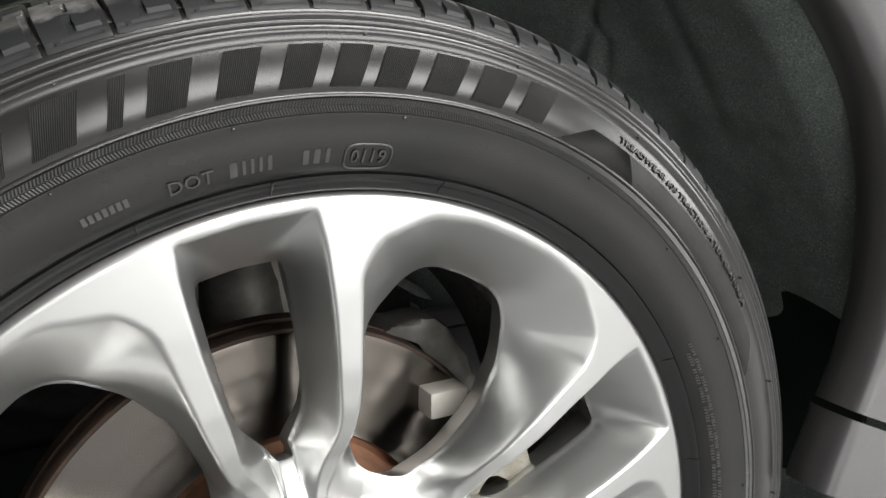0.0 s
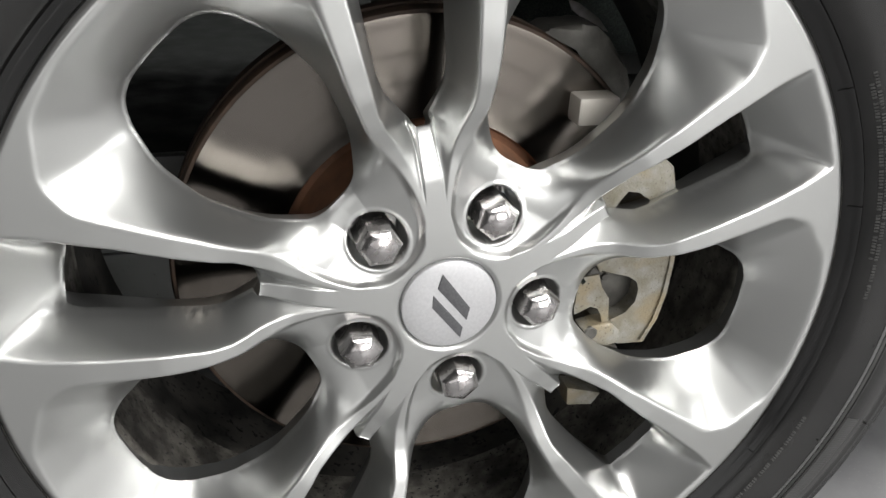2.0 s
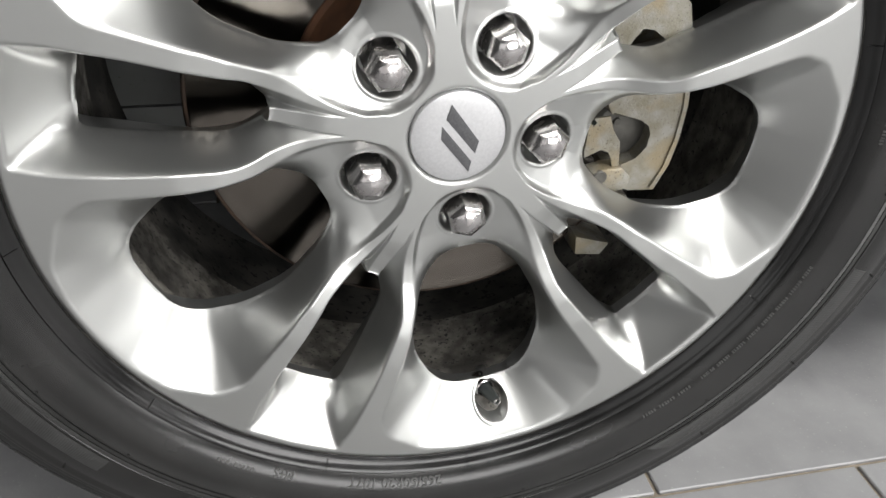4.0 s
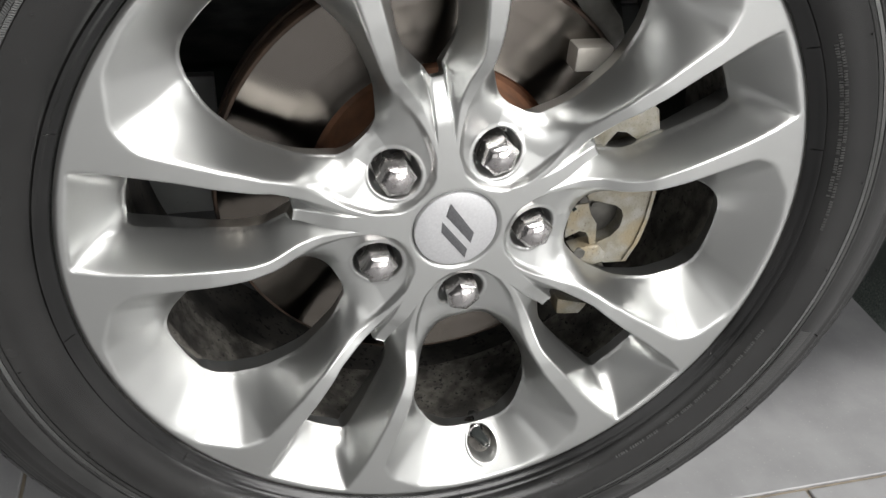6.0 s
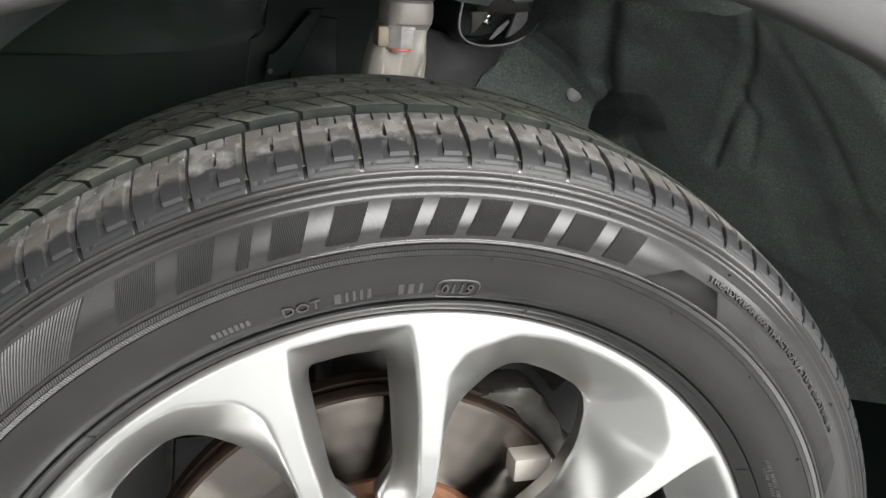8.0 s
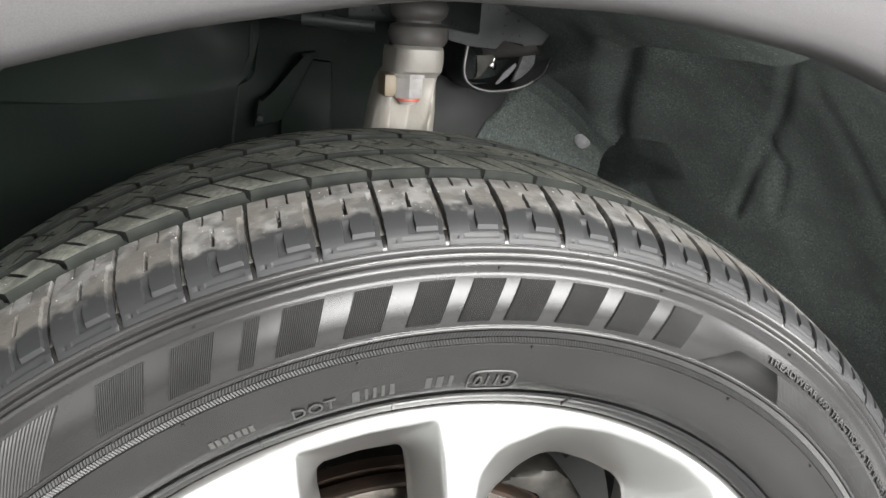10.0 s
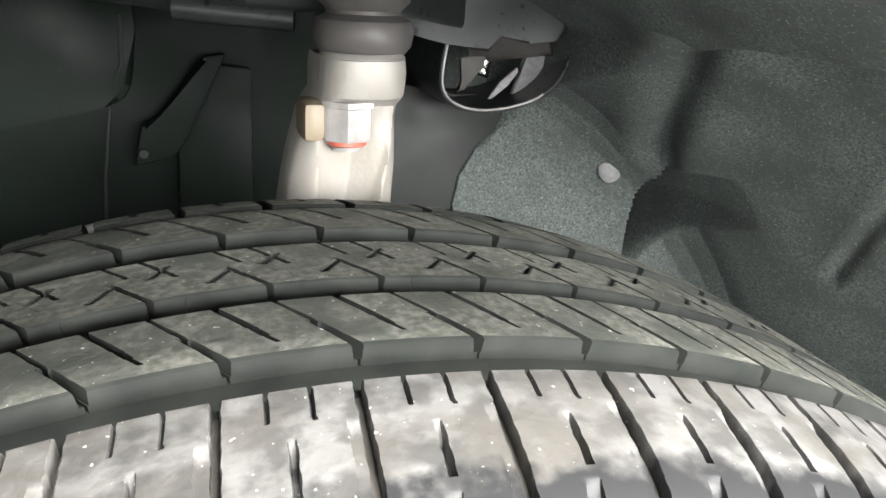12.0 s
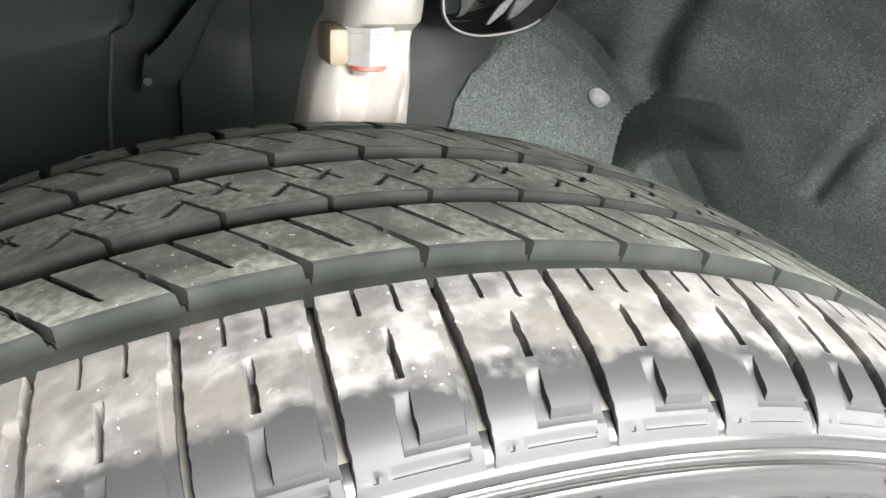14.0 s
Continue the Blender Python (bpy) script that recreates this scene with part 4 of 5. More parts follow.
    mesh = grid_mesh("rim_face", pts, SILVER, wrap=True, keep=keep)
    # quads with one corner in an opening become triangles
    idx = np.arange(H.size).reshape(H.shape)
    ring = [m.reshape(-1) for m in (idx[:-1], np.roll(idx, -1, 1)[:-1], np.roll(idx, -1, 1)[1:], idx[1:])]
    out = np.stack([H.reshape(-1)[q] for q in ring], -1)
    corners = np.stack(ring, -1)
    one = np.nonzero(out.sum(1) == 1)[0]
    extra = [[int(corners[i, k]) for k in range(4) if not out[i, k]] for i in one]
    # give the openings walls that run back into the wheel
    bm = bmesh.new()
    bm.from_mesh(mesh)
    bm.verts.ensure_lookup_table()
    for tri in extra:
        bm.faces.new([bm.verts[i] for i in tri])
    bmesh.ops.delete(bm, geom=[v for v in bm.verts if not v.link_faces], context="VERTS")
    rim = list({v for e in bm.edges if e.is_boundary for v in e.verts if 0.05 < math.hypot(v.co.x, v.co.z - AXLE) < 0.262})
    bmesh.ops.remove_doubles(bm, verts=rim, dist=0.00042)
    edge = [e for e in bm.edges if e.is_boundary and 0.05 < math.hypot(e.verts[0].co.x, e.verts[0].co.z - AXLE) < 0.262]
    for e in edge:
        e.smooth = False
    for step in (0.004, 0.018):
        made = bmesh.ops.extrude_edge_only(bm, edges=edge)["geom"]
        for v in made:
            if isinstance(v, bmesh.types.BMVert):
                # lean the wall back under the spokes, away from its opening
                a = math.degrees(math.atan2(v.co.z - AXLE, v.co.x)) - 99
                k = round(a / 36)
                c = radians(99 + 36 * k)
                away = Vector((v.co.x - 0.165 * math.cos(c), 0, v.co.z - AXLE - 0.165 * math.sin(c))).normalized()
                v.co += away * step * 0.35
                v.co.y += step
        edge = [e for e in made if isinstance(e, bmesh.types.BMEdge) and e.is_boundary]
    for f in bm.faces:
        f.smooth = True
    bm.to_mesh(mesh)
    bm.free()
    mesh.update()
    mesh_object("rim_face", mesh, wheel, "silver painted ten-spoke alloy face")


def build_wheel():
    wheel = thing("alloy_wheel", "silver ten-spoke alloy wheel with worn black tyre on tiled floor", "wheel")
    build_wheel_face(wheel)
    bm = bmesh.new()
    lathe(bm, [(0.2700, -0.004), (0.2702, -0.008), (0.266, -0.013), (0.255, -0.020), (0.245, -0.034), (0.240, -0.046), (0.2345, -0.050), (0.2335, -0.062), (0.236, -0.066), (0.236, -0.130)], TOWARDS, 144)
    part("barrel", bm, BARREL, wheel, "grey wheel barrel lip flecked with black grime")
    # inner part of the barrel: grimy, with the shade inside painted in
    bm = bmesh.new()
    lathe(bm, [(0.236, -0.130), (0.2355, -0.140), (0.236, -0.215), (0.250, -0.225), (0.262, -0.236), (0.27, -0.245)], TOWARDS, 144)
    part("inner_barrel", bm, SHADED_GRIME, wheel, "grimy inner wheel barrel with shade put into its colour")
    # centre cap with two slanted bars
    bm = bmesh.new()
    prof = [(0.0, 0.0010), (0.010, 0.0009), (0.020, 0.0004), (0.028, -0.0003), (0.0308, -0.0010), (0.0314, -0.0018), (0.0315, -0.006)]
    lathe(bm, prof, TOWARDS @ Matrix.Translation((0, 0, -0.0180)), 72)
    cap = part("centre_cap", bm, CAP_FACE, wheel, "satin silver centre cap")
    for bar in ([(-0.0057, 0.0212), (0.0132, -0.0048), (0.0112, -0.0138), (-0.0088, 0.0110)], [(-0.0115, 0.0068), (-0.0118, -0.0026), (0.0075, -0.0268), (0.0090, -0.0190)]):
        bm = bmesh.new()
        c = [(x, z + 0.0022) for x, z in bar]
        prism(bm, c, 0.0006, TOWARDS @ Matrix.Translation((0, 0, -0.0174)), 0.0002)
        part("emblem_bar", bm, EMBLEM, cap, "dark grey slanted bar")
    # wheel nuts
    for k in range(5):
        m = at_angle(63 + 72 * k) @ Matrix.Translation((0.0635, 0, 0)) @ pose(0, 0, 0, 0, 0, (15, 48, 33, 5, 24)[k])
        bm = bmesh.new()
        c = 2 / math.sqrt(3)
        h = 0.0122 * c
        lathe(bm, [(0.0, -0.0125), (h * 0.26, -0.0128), (h * 0.60, -0.0145), (h * 0.93, -0.0180), (h, -0.0198), (h, -0.064), (0.0, -0.064)], m, 6)
        nut = part("wheel_nut", bm, CHROME, wheel, "chrome hexagon wheel nut")
        bm = bmesh.new()
        lathe(bm, [(0.0115, -0.054), (0.0150, -0.0555), (0.0165, -0.059), (0.0165, -0.066)], m, 32)
        part("nut_seat", bm, CHROME, nut)
    # valve
    m = at_angle(-80.3) @ Matrix.Translation((0.2385, -0.0045, -0.0440)) @ pose(0, 0, 0, -17, 0, 0)
    bm = bmesh.new()
    lathe(bm, [(0.0016, 0.026), (0.0020, 0.0284), (0.0030, 0.0284), (0.0034, 0.026), (0.0044, 0.020), (0.0052, 0.010), (0.0060, 0.002), (0.0, 0.002)], m, 24)
    valve = part("valve_stem", bm, STEEL_DARK, wheel, "dark metal valve stem")
    bm = bmesh.new()
    lathe(bm, [(0.0019, 0.0280), (0.0022, 0.0289), (0.0030, 0.0289), (0.0033, 0.0278)], m, 20)
    part("valve_tip", bm, CHROME, valve, "bright valve tip")
    bm = bmesh.new()
    lathe(bm, [(0.0058, 0.004), (0.0062, 0.0085), (0.0070, 0.0095), (0.0080, 0.0085), (0.0084, 0.004), (0.0084, -0.004)], m, 28)
    part("valve_collar", bm, CHROME, valve, "chrome valve collar")
    return wheel


wheel = build_wheel()


# ---- the tyre ----
MIDDLE = 0.1083                   # the tread's middle line, along the axle
SIDE = [(0.020, 0.2620), (0.0075, 0.2665), (0.0042, 0.2706), (0.0018, 0.2722), (0.0008, 0.2745), (-0.0014, 0.2765), (-0.0034, 0.2785), (-0.0040, 0.2797), (-0.0028, 0.2802), (-0.0050, 0.2820), (-0.0085, 0.2860), (-0.0112, 0.2900),
        (-0.0132, 0.2950), (-0.0148, 0.3020), (-0.0158, 0.3090), (-0.0166, 0.3106), (-0.0166, 0.3110), (-0.0159, 0.3116), (-0.0166, 0.3183), (-0.0175, 0.3190), (-0.0175, 0.3202), (-0.0169, 0.3210), (-0.0174, 0.3250), (-0.0168, 0.3300), (-0.0158, 0.3350), (-0.0144, 0.3400), (-0.0128, 0.3440),
        (-0.0119, 0.3462), (-0.0124, 0.3483), (-0.0124, 0.3498), (-0.0116, 0.3514), (-0.0106, 0.3518), (-0.0110, 0.3528), (-0.0107, 0.3540), (-0.0097, 0.3548), (-0.0100, 0.3558), (-0.0098, 0.3575), (-0.0095, 0.3590)]
TOP = [(-0.0095, 0.3590), (-0.006, 0.3640), (0.000, 0.3685), (0.010, 0.3730), (0.022, 0.3758), (0.042, 0.3788), (0.0553, 0.3812), (0.0813, 0.3835), (0.1083, 0.3842)]
TOP_ALL = TOP + [(2 * MIDDLE - y, r + 0.0035 * min(1, (MIDDLE - y) / 0.06)) for y, r in TOP[-2::-1]]


TOP_Y = np.linspace(TOP_ALL[0][0], TOP_ALL[-1][0], 1201)
TOP_R = np.interp(TOP_Y, [p[0] for p in TOP_ALL], [p[1] for p in TOP_ALL])
for _ in range(420):
    TOP_R[1:-1] = (TOP_R[:-2] + 2 * TOP_R[1:-1] + TOP_R[2:]) / 4


def top_radius(y):
    return np.interp(y, TOP_Y, TOP_R)


def side_depth(r):
    return np.interp(r, [p[1] for p in SIDE], [p[0] for p in SIDE])


def ridged_patch(name, angle_at, r0, r1, rows, count, height, lift, mat, parent, label="", edge=0.0004):
    """A raised field of fine upright ridges on the tyre wall. angle_at(f): its two end angles at the fraction f of its height."""
    f = np.r_[0, np.linspace(0, 1, rows), 1]
    a = np.array([angle_at(x) for x in f])
    s = np.linspace(0, 1, count * 2 + 1)
    s = np.r_[0, s, 1]
    A = np.radians(a[:, :1] + (a[:, 1:] - a[:, :1]) * s[None])
    r = (r0 + (r1 - r0) * f)[:, None] + 0 * A
    up = lift + height * (np.arange(len(s)) % 2)[None] + 0 * A
    up[0], up[-1], up[:, 0], up[:, -1] = -edge, -edge, -edge, -edge
    pts = np.stack([r * np.cos(A), side_depth(r) - up, AXLE + r * np.sin(A)], -1)
    return mesh_object(name, grid_mesh(name, pts, mat, smooth=False), parent, label)


def bent_text(words, size, r, middle, mat, parent, lift=0.0005, label="", wide=1.0, name="lettering"):
    """Raised writing on the tyre wall, its tops outwards, centred on an angle."""
    curve = bpy.data.curves.new(name, "FONT")
    curve.body, curve.size, curve.align_x, curve.resolution_u = words, size, "CENTER", 2
    curve.extrude = 0.0004
    ob = new(name, curve)
    bpy.context.view_layer.update()
    mesh = bpy.data.meshes.new_from_object(ob.evaluated_get(bpy.context.evaluated_depsgraph_get()))
    bpy.data.objects.remove(ob)
    for v in mesh.vertices:
        a = radians(middle) - v.co.x * wide / r
        q = r + v.co.y
        v.co = (q * math.cos(a), side_depth(q) - lift - v.co.z, AXLE + q * math.sin(a))
    mesh.materials.clear()
    mesh.materials.append(mat)
    mesh.name = name
    return mesh_object(name, mesh, parent, label)


def bar_row(name, r, size, spans, mat, parent, label):
    """Plain raised bars in place of writing: spans of (start, end) in degrees."""
    bm = bmesh.new()
    for a0, a1 in spans:
        ring = []
        for q, up in ((r, -0.0003), (r, 0.0005), (r + size, 0.0005), (r + size, -0.0003)):
            ring.append([bm.verts.new((q * math.cos(radians(a)), float(side_depth(q)) - up, AXLE + q * math.sin(radians(a)))) for a in (a0, a1)])
        for p, q in zip(ring, ring[1:]):
            bm.faces.new((p[0], p[1], q[1], q[0]))
        for k in (0, 1):
            bm.faces.new([p[k] for p in ring])
    return tagged(part(name, bm, mat, parent, label, smooth=False), kind="stuff")


def build_tyre():
    tyre = new("tyre")
    tyre.parent = wheel
    tyre["label"] = "worn black road tyre with dusty tread"
    inner = [(2 * MIDDLE - y, r) for y, r in SIDE[::-1]]
    depth = lambda y: (0.0036 if min(y, 2 * MIDDLE - y) < 0.041 else 0.0056) * min(1, max(0, (min(y, 2 * MIDDLE - y) + 0.0085) / 0.010))
    floor_line = [(y, float(top_radius(y)) - depth(y) - 0.0004) for y in np.linspace(-0.008, 2 * MIDDLE + 0.008, 44)]
    prof = SIDE[:-1] + floor_line + inner[1:]
    steps = 720
    a = np.radians(np.arange(steps) * 360 / steps)
    p = np.array(prof)
    z = p[:, 1:] * np.sin(a)[None]
    pts = np.stack([p[:, 1:] * np.cos(a)[None], np.repeat(p[:, :1], steps, 1), np.maximum(AXLE + z, 0.0012)], -1)
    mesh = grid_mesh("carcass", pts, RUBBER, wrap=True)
    mesh.set_sharp_from_angle(angle=radians(40))
    mesh.materials.append(DUSTY_GROOVE)
    mesh.materials.append(GROOVE)
    row = np.arange(len(mesh.polygons)) // steps
    mesh.polygons.foreach_set("material_index", np.where((row >= len(SIDE) + 8) & (row < len(SIDE) + 34), 2, (row >= len(SIDE)) & (row < len(SIDE) + 40)).astype(int).tolist())
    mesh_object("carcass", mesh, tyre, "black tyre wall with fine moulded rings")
    # two fine serrated rings
    for r0, r1 in ((0.3119, 0.3147), (0.3153, 0.3181)):
        n = 1300
        k = np.arange(2 * n)
        A = np.radians(k * 180 / n)[None] + np.radians([[-0.1], [0.1]]) * (1 if r0 < 0.313 else -1)
        r = np.array([[r0], [r1]]) + 0 * A
        up = 0.0006 * (k % 2)[None] + 0.0002 + 0 * A
        pts = np.stack([r * np.cos(A), side_depth(r) - up, AXLE + r * np.sin(A)], -1)
        mesh_object("serrated_ring", grid_mesh("serrated_ring", pts, MARKS, wrap=True, smooth=False), tyre)
    # the maker's name as plain slanted hatched bars
    cells = [(119.0, 113.9), (113.3, 108.8), (107.8, 106.2), (104.9, 100.6), (99.5, 95.4), (94.4, 90.5), (90.0, 86.3), (86.0, 81.9), (81.3, 76.9), (76.4, 71.7), (71.2, 67.0)]
    for i, (left, right) in enumerate(cells):
        lean = 1.7 - 0.05 * i
        ridged_patch("hatched_bar", lambda f: (left + lean * (0.5 - f), left + (right - left) * 0.72 + lean * (0.5 - f)), 0.3236, 0.3432, 10, max(6, int((left - right) * 4.5)), 0.0007, 0.0004, MARKS, tyre)
    ridged_patch("hatched_field", lambda f: (158.0, 125.2 - 4.3 * f), 0.3212, 0.3438, 8, 110, 0.0004, 0.0002, MARKS, tyre)
    ridged_patch("hatched_field", lambda f: (66.0 - 3.6 * f, 55.0 + 2 * f), 0.3212, 0.3350, 6, 48, 0.0004, 0.0002, HATCH, tyre)
    ridged_patch("hatched_field", lambda f: (55.0 + 2 * f, 22.0 + 4 * f), 0.3212, 0.3350, 6, 142, 0.0003, 0.0001, MARKS, tyre)
    ridged_patch("hatched_field", lambda f: (-20.0, -59.0 + 3.0 * f), 0.3212, 0.3340, 6, 120, 0.0002, 0.0002, MARKS, tyre)
    ridged_patch("hatched_field", lambda f: (-139.0, -178.0 + 3.0 * f), 0.3212, 0.3340, 6, 120, 0.0002, 0.0002, MARKS, tyre)
    # writing that can be read
    bent_text("0119", 0.0096, 0.2862, 86.5, LETTERS, tyre, lift=0.0007)
    bent_text("DOT", 0.0090, 0.2874, 103.8, LETTERS, tyre, lift=0.0007, wide=1.1)
    bent_text("265/50R20 107T", 0.0086, 0.2828, -98.6, LETTERS, tyre, lift=0.0007, wide=1.28)
    bent_text("M+S", 0.0080, 0.2828, -116.4, LETTERS, tyre, lift=0.0007, wide=1.1)
    bent_text("TREADWEAR 600 TRACTION A TEMPERATURE A", 0.0054, 0.3378, 44.6, MARKS, tyre, lift=0.0007, wide=1.42)
    # date frame
    bm = bmesh.new()
    path = []
    for k in range(41):
        t = 2 * math.pi * k / 40
        c, s = math.cos(t), math.sin(t)
        e = 4.0
        w, h = 0.0125 * math.copysign(abs(c) ** (2 / e), c), 0.0064 * math.copysign(abs(s) ** (2 / e), s)
        q = 0.2893 + h
        a = radians(86.5) - w / 0.2893
        path.append((q * math.cos(a), float(side_depth(q)) - 0.0003, AXLE + q * math.sin(a)))
    tube(bm, path, 0.00055, 6)
    part("date_frame", bm, LETTERS, tyre)
    # writing that cannot be read
    bar_row("raised_marking", 0.2870, 0.0072, [(100.2, 99.5), (99.0, 98.7), (98.2, 97.9), (97.4, 97.1), (96.6, 96.2), (93.2, 92.6), (92.1, 91.5), (90.9, 90.5)], LETTERS, tyre, "worn plain raised marks")
    bar_row("raised_marking", 0.2900, 0.0040, [(113.4 - 0.62 * k, 113.0 - 0.62 * k) for k in range(7)], LETTERS, tyre, "small plain raised marks")
    for r, a0, a1, n in ((0.2895, 31.5, -2.0, 74), (0.2866, 30.0, 4.0, 56), (0.2890, -22.0, -46.0, 54), (0.2890, -48.0, -57.0, 18), (0.2860, -121.0, -127.0, 9)):
        bar_row("raised_marking", r, 0.0021, [(a0 + (a1 - a0) * (k + 0.1 + 0.1 * (k % 3)) / n, a0 + (a1 - a0) * (k + 0.75) / n) for k in range(n) if k % 7 != 5], LETTERS, tyre, "small plain raised marks")
    # moulding lines across the bead and the shoulder
    for a0 in (96.0, 76.5, 109.5, -110.0, -86.5, -58.0, -31.0, 131.0, 158.0, 30.0, 12.0, -140.0, -170.0):
        bm = bmesh.new()
        tube(bm, [(q * math.cos(radians(a0)), float(side_depth(q)) - 0.0002, AXLE + q * math.sin(radians(a0))) for q in (0.2725, 0.2745, 0.277, 0.2795)], 0.0005, 5)
        part("mould_line", bm, RUBBER, tyre)
    for k in range(40):
        a0 = -90 + 9.0 * k + 3 * math.sin(k * 2.1)
        q = 0.3095 if k % 2 else 0.3478
        m = Matrix.Translation((q * math.cos(radians(a0)), float(side_depth(q)), AXLE + q * math.sin(radians(a0)))) @ pose(0, 0, 0, 90)
        bm = bmesh.new()
        lathe(bm, [(0.0, 0.0013), (0.0007, 0.0012), (0.0009, -0.001)], m, 8)
        part("mould_nib", bm, RUBBER, tyre)
    return tyre


tyre = build_tyre()


def block_mesh(name, y0, y1, width, slope, cuts, mat, depth=0.0062, groove=GROOVE, dark_below=0.0004, soft=1.0):
    """One tread block at the top of the tyre; cuts: (angle from, to, y from, to, depth), all following the block's slant."""
    e, q = 0.00025 * soft, 0.035 * soft
    h = width / 2
    cols, rows = {-h, -h + 0.05, h - 0.05, h, -h / 2, 0.0, h / 2}, {y0, y0 + 0.0007, y1 - 0.0007, y1} | set(np.linspace(y0, y1, 7 if soft == 1 else 26)[1:-1])
    for a0, a1, c0, c1, _ in cuts:
        cols |= {a0 - q, a0 + q, a1 - q, a1 + q}
        rows |= {c0 - e, c0 + e, c1 - e, c1 + e}
    cols, rows = np.array(sorted(c for c in cols if -h <= c <= h)), np.array(sorted(r for r in rows if y0 <= r <= y1))
    Y, A = np.meshgrid(rows, cols, indexing="ij")
    low = np.zeros(Y.shape)
    for a0, a1, c0, c1, d in cuts:
        run_out = np.clip((c1 - Y) / 0.0035, 0, 1) if soft > 1 and c1 - c0 > 0.005 and c1 < 0.04 else 1.0
        low = np.where((A > a0) & (A < a1) & (Y > c0) & (Y < c1), np.maximum(low, d * run_out), low)
    if width < 360 / 77 - 0.01:
        low[:, 0], low[:, -1] = np.maximum(low[:, 0], 0.0007), np.maximum(low[:, -1], 0.0007)
    low[0], low[-1] = np.maximum(low[0], 0.0006), np.maximum(low[-1], 0.0006)
    # skirts down to the groove floor
    pad = lambda m: np.pad(m, 1, mode="edge")
    Y, A, low = pad(Y), pad(A), pad(low)
    low[0], low[-1] = depth, depth
    if width < 360 / 77 - 0.01:
        low[:, 0], low[:, -1] = depth, depth
    shallow = np.clip((np.minimum(Y, 2 * MIDDLE - Y) + 0.0085) / 0.010, 0.12, 1)
    R = top_radius(Y) - np.minimum(low, depth * shallow)
    ragged = 0.016 * np.sin(Y * 820 + A) + 0.016 * np.sin(Y * 1900 + 2.3 * A) + 0.012 * np.sin(Y * 3100 + 1.7 * A)
    F = np.radians(90 + A + slope * (Y - (y0 + y1) / 2) + ragged)
    pts = np.stack([R * np.cos(F), Y, R * np.sin(F)], -1)
    mesh = grid_mesh(name, pts, mat)
    mesh.set_sharp_from_angle(angle=radians(30))
    # walls and floors of the grooves are darker, their shade put into the colour
    mesh.materials.append(groove)
    deep = np.maximum.reduce([low[:-1, :-1], low[1:, :-1], low[:-1, 1:], low[1:, 1:]]) > dark_below
    mesh.polygons.foreach_set("material_index", deep.reshape(-1).astype(int).tolist())
    return mesh


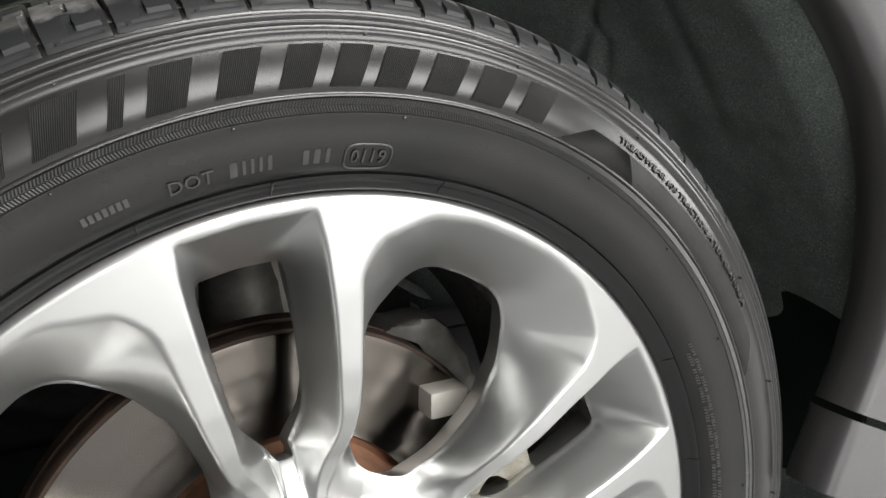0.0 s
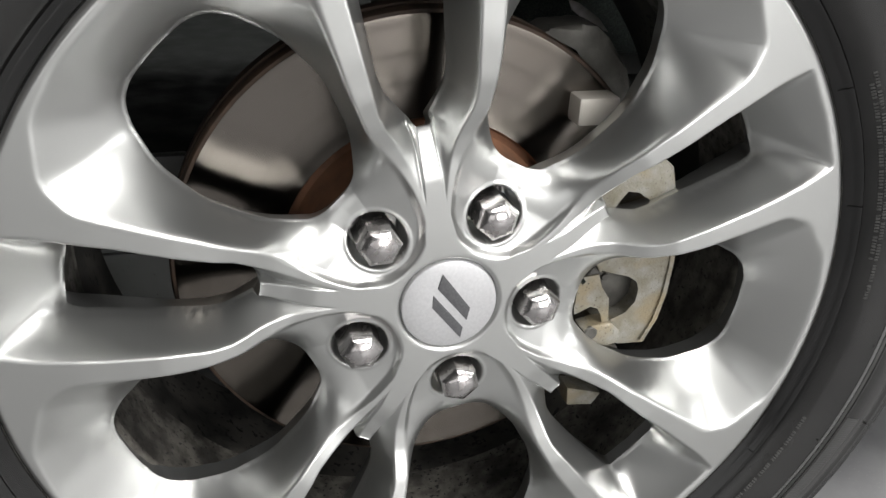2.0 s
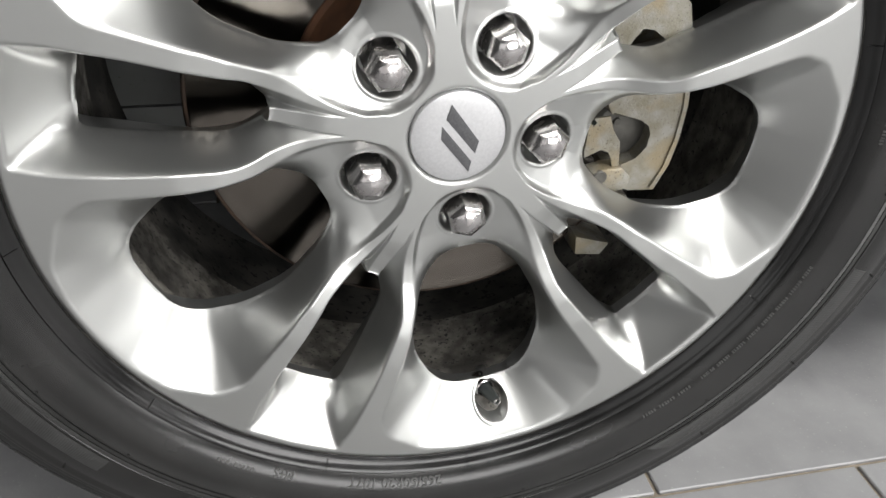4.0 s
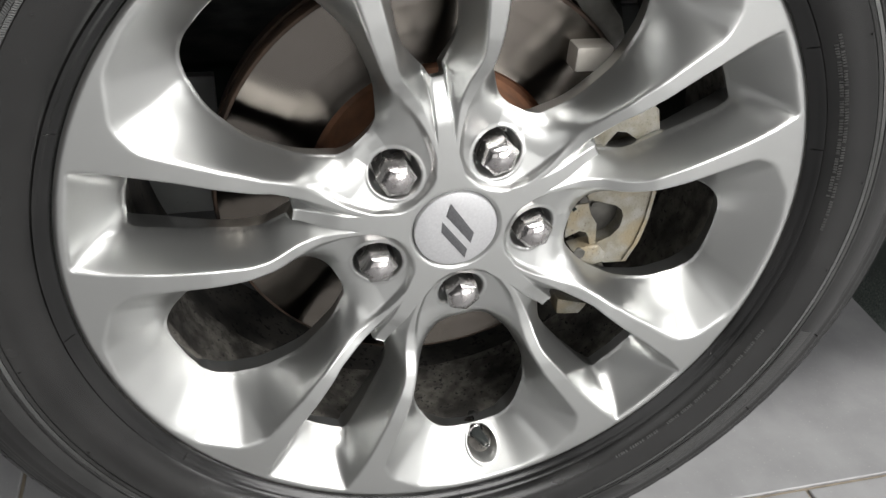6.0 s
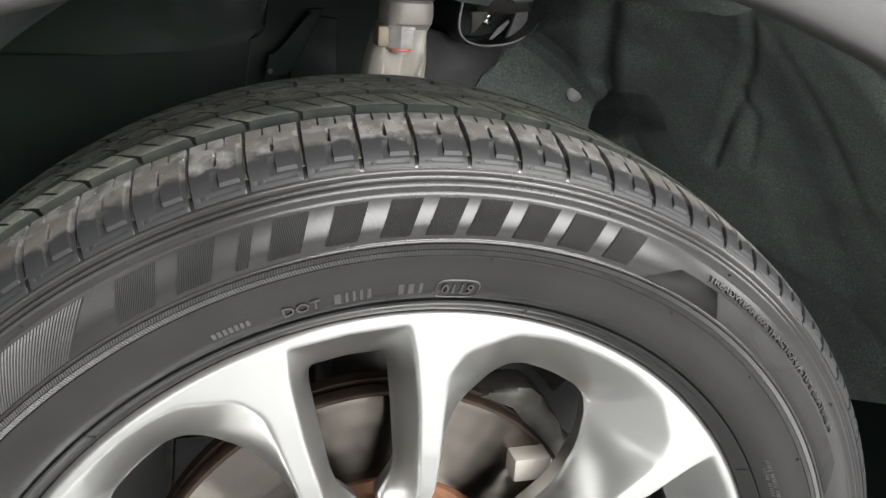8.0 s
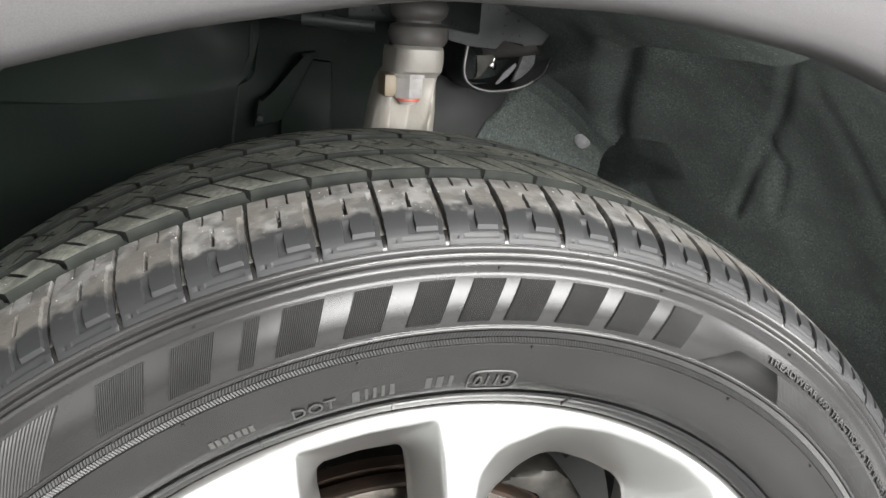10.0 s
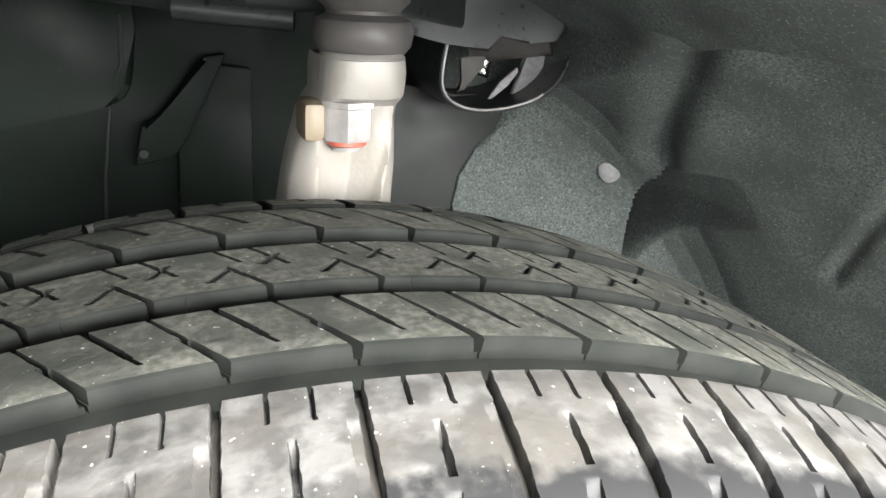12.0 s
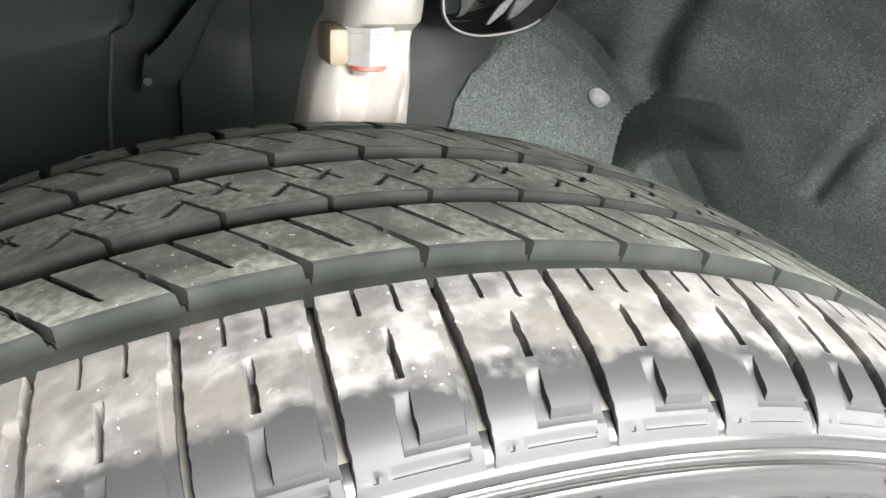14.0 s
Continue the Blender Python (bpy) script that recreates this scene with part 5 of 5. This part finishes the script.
def build_tread():
    count = 77
    pitch = 360 / count
    h = pitch / 2
    shoulder = block_mesh("tread_block", -0.0093, 0.0420, pitch - 0.34, -14, [
        (-0.80, -0.68, 0.0300, 0.0425, 0.003), (0.68, 0.80, 0.0310, 0.0425, 0.003), (-0.13, 0.15, 0.0095, 0.0250, 0.0042),
        (-0.10, 0.45, -0.0054, 0.0062, 0.0020), (-1.78, -0.10, -0.0054, -0.0030, 0.0019), (-h, -1.78, -0.0058, 0.0285, 0.0018), (-1.70, 1.0, -0.0076, -0.0066, 0.0005), (1.42, 1.62, -0.0078, -0.0066, 0.0008)],
        SHOULDER, depth=0.0040, groove=SHOULDER, soft=1.2)
    rib = block_mesh("tread_block", 0.0553, 0.0813, pitch - 0.12, 95, [(-0.20, 0.08, 0.0640, 0.0815, 0.006), (-h, -h + 0.24, 0.0550, 0.0690, 0.0042), (h - 0.14, h, 0.0550, 0.0675, 0.0042), (-0.16, 0.04, 0.0605, 0.0640, 0.003)], TREAD)
    centre = block_mesh("tread_block", 0.0930, 0.1236, pitch, 95, [(-1.10, -0.86, 0.0925, 0.1095, 0.005), (1.08, 1.32, 0.1075, 0.124, 0.005), (-2.0, -1.85, 0.112, 0.124, 0.004)] + [(a - 0.20 * i, a - 0.20 * i + 0.30, y + 0.0010 * i, y + 0.0010 * (i + 1), 0.0035) for a, y in ((0.5, 0.0990), (2.0, 0.1085)) for i in range(8)], TREAD)
    far = block_mesh("tread_block", 0.1377, 0.1680, pitch - 0.12, 95, [(-0.20, 0.10, 0.149, 0.1685, 0.006), (-h, -h + 0.24, 0.1370, 0.152, 0.0042), (h - 0.14, h, 0.1370, 0.150, 0.0042)], TREAD)
    inner = block_mesh("tread_block", 0.1800, 0.2255, pitch - 0.55, 14, [(-0.2, 0.15, 0.190, 0.205, 0.004)], TREAD)
    for mesh, start in ((shoulder, 91.0 - h), (rib, 91.35 + h), (centre, 90.3), (far, 88.3), (inner, 89.0)):
        joined = []
        for k in range(count):
            turn = pose(0, 0, AXLE, 0, 90 - (start + pitch * k), 0)
            if mesh is inner:
                joined.append(turn)
                continue
            ob = mesh_object("tread_block", mesh, tyre)
            ob.matrix_basis = turn
        if joined:
            v = np.empty(len(mesh.vertices) * 3)
            mesh.vertices.foreach_get("co", v)
            v = v.reshape(-1, 3)
            quads = np.array([list(p.vertices) for p in mesh.polygons])
            allv = np.concatenate([v @ np.array(m.to_3x3()).T + np.array(m.translation) for m in joined])
            allq = np.concatenate([quads + len(v) * i for i in range(len(joined))])
            far_mesh = bpy.data.meshes.new("inner_shoulder")
            far_mesh.from_pydata(allv.tolist(), [], allq.tolist())
            far_mesh.materials.append(TREAD)
            far_mesh.materials.append(GROOVE)
            far_mesh.polygons.foreach_set("material_index", [p.material_index for p in mesh.polygons] * len(joined))
            tagged(mesh_object("inner_shoulder", far_mesh, tyre), kind="stuff")


build_tread()


# ---- floor tiles ----
def build_tiles():
    size, gap = 0.610, 0.0045
    bm = bmesh.new()
    box(bm, gap / 2, size - gap / 2, gap / 2, size - gap / 2, -0.02, 0.0, 0.0012, segments=1)
    mesh = bpy.data.meshes.new("tile")
    bm.to_mesh(mesh)
    bm.free()
    mesh.materials.append(TILE)
    for row in range(-10, 9):
        shift = 0.212 if row % 2 == 0 else 0.422
        for col in range(-9, 9):
            ob = mesh_object("tile", mesh, floor)
            ob.location = (shift + size * col, 0.018 + size * row, 0)


build_tiles()
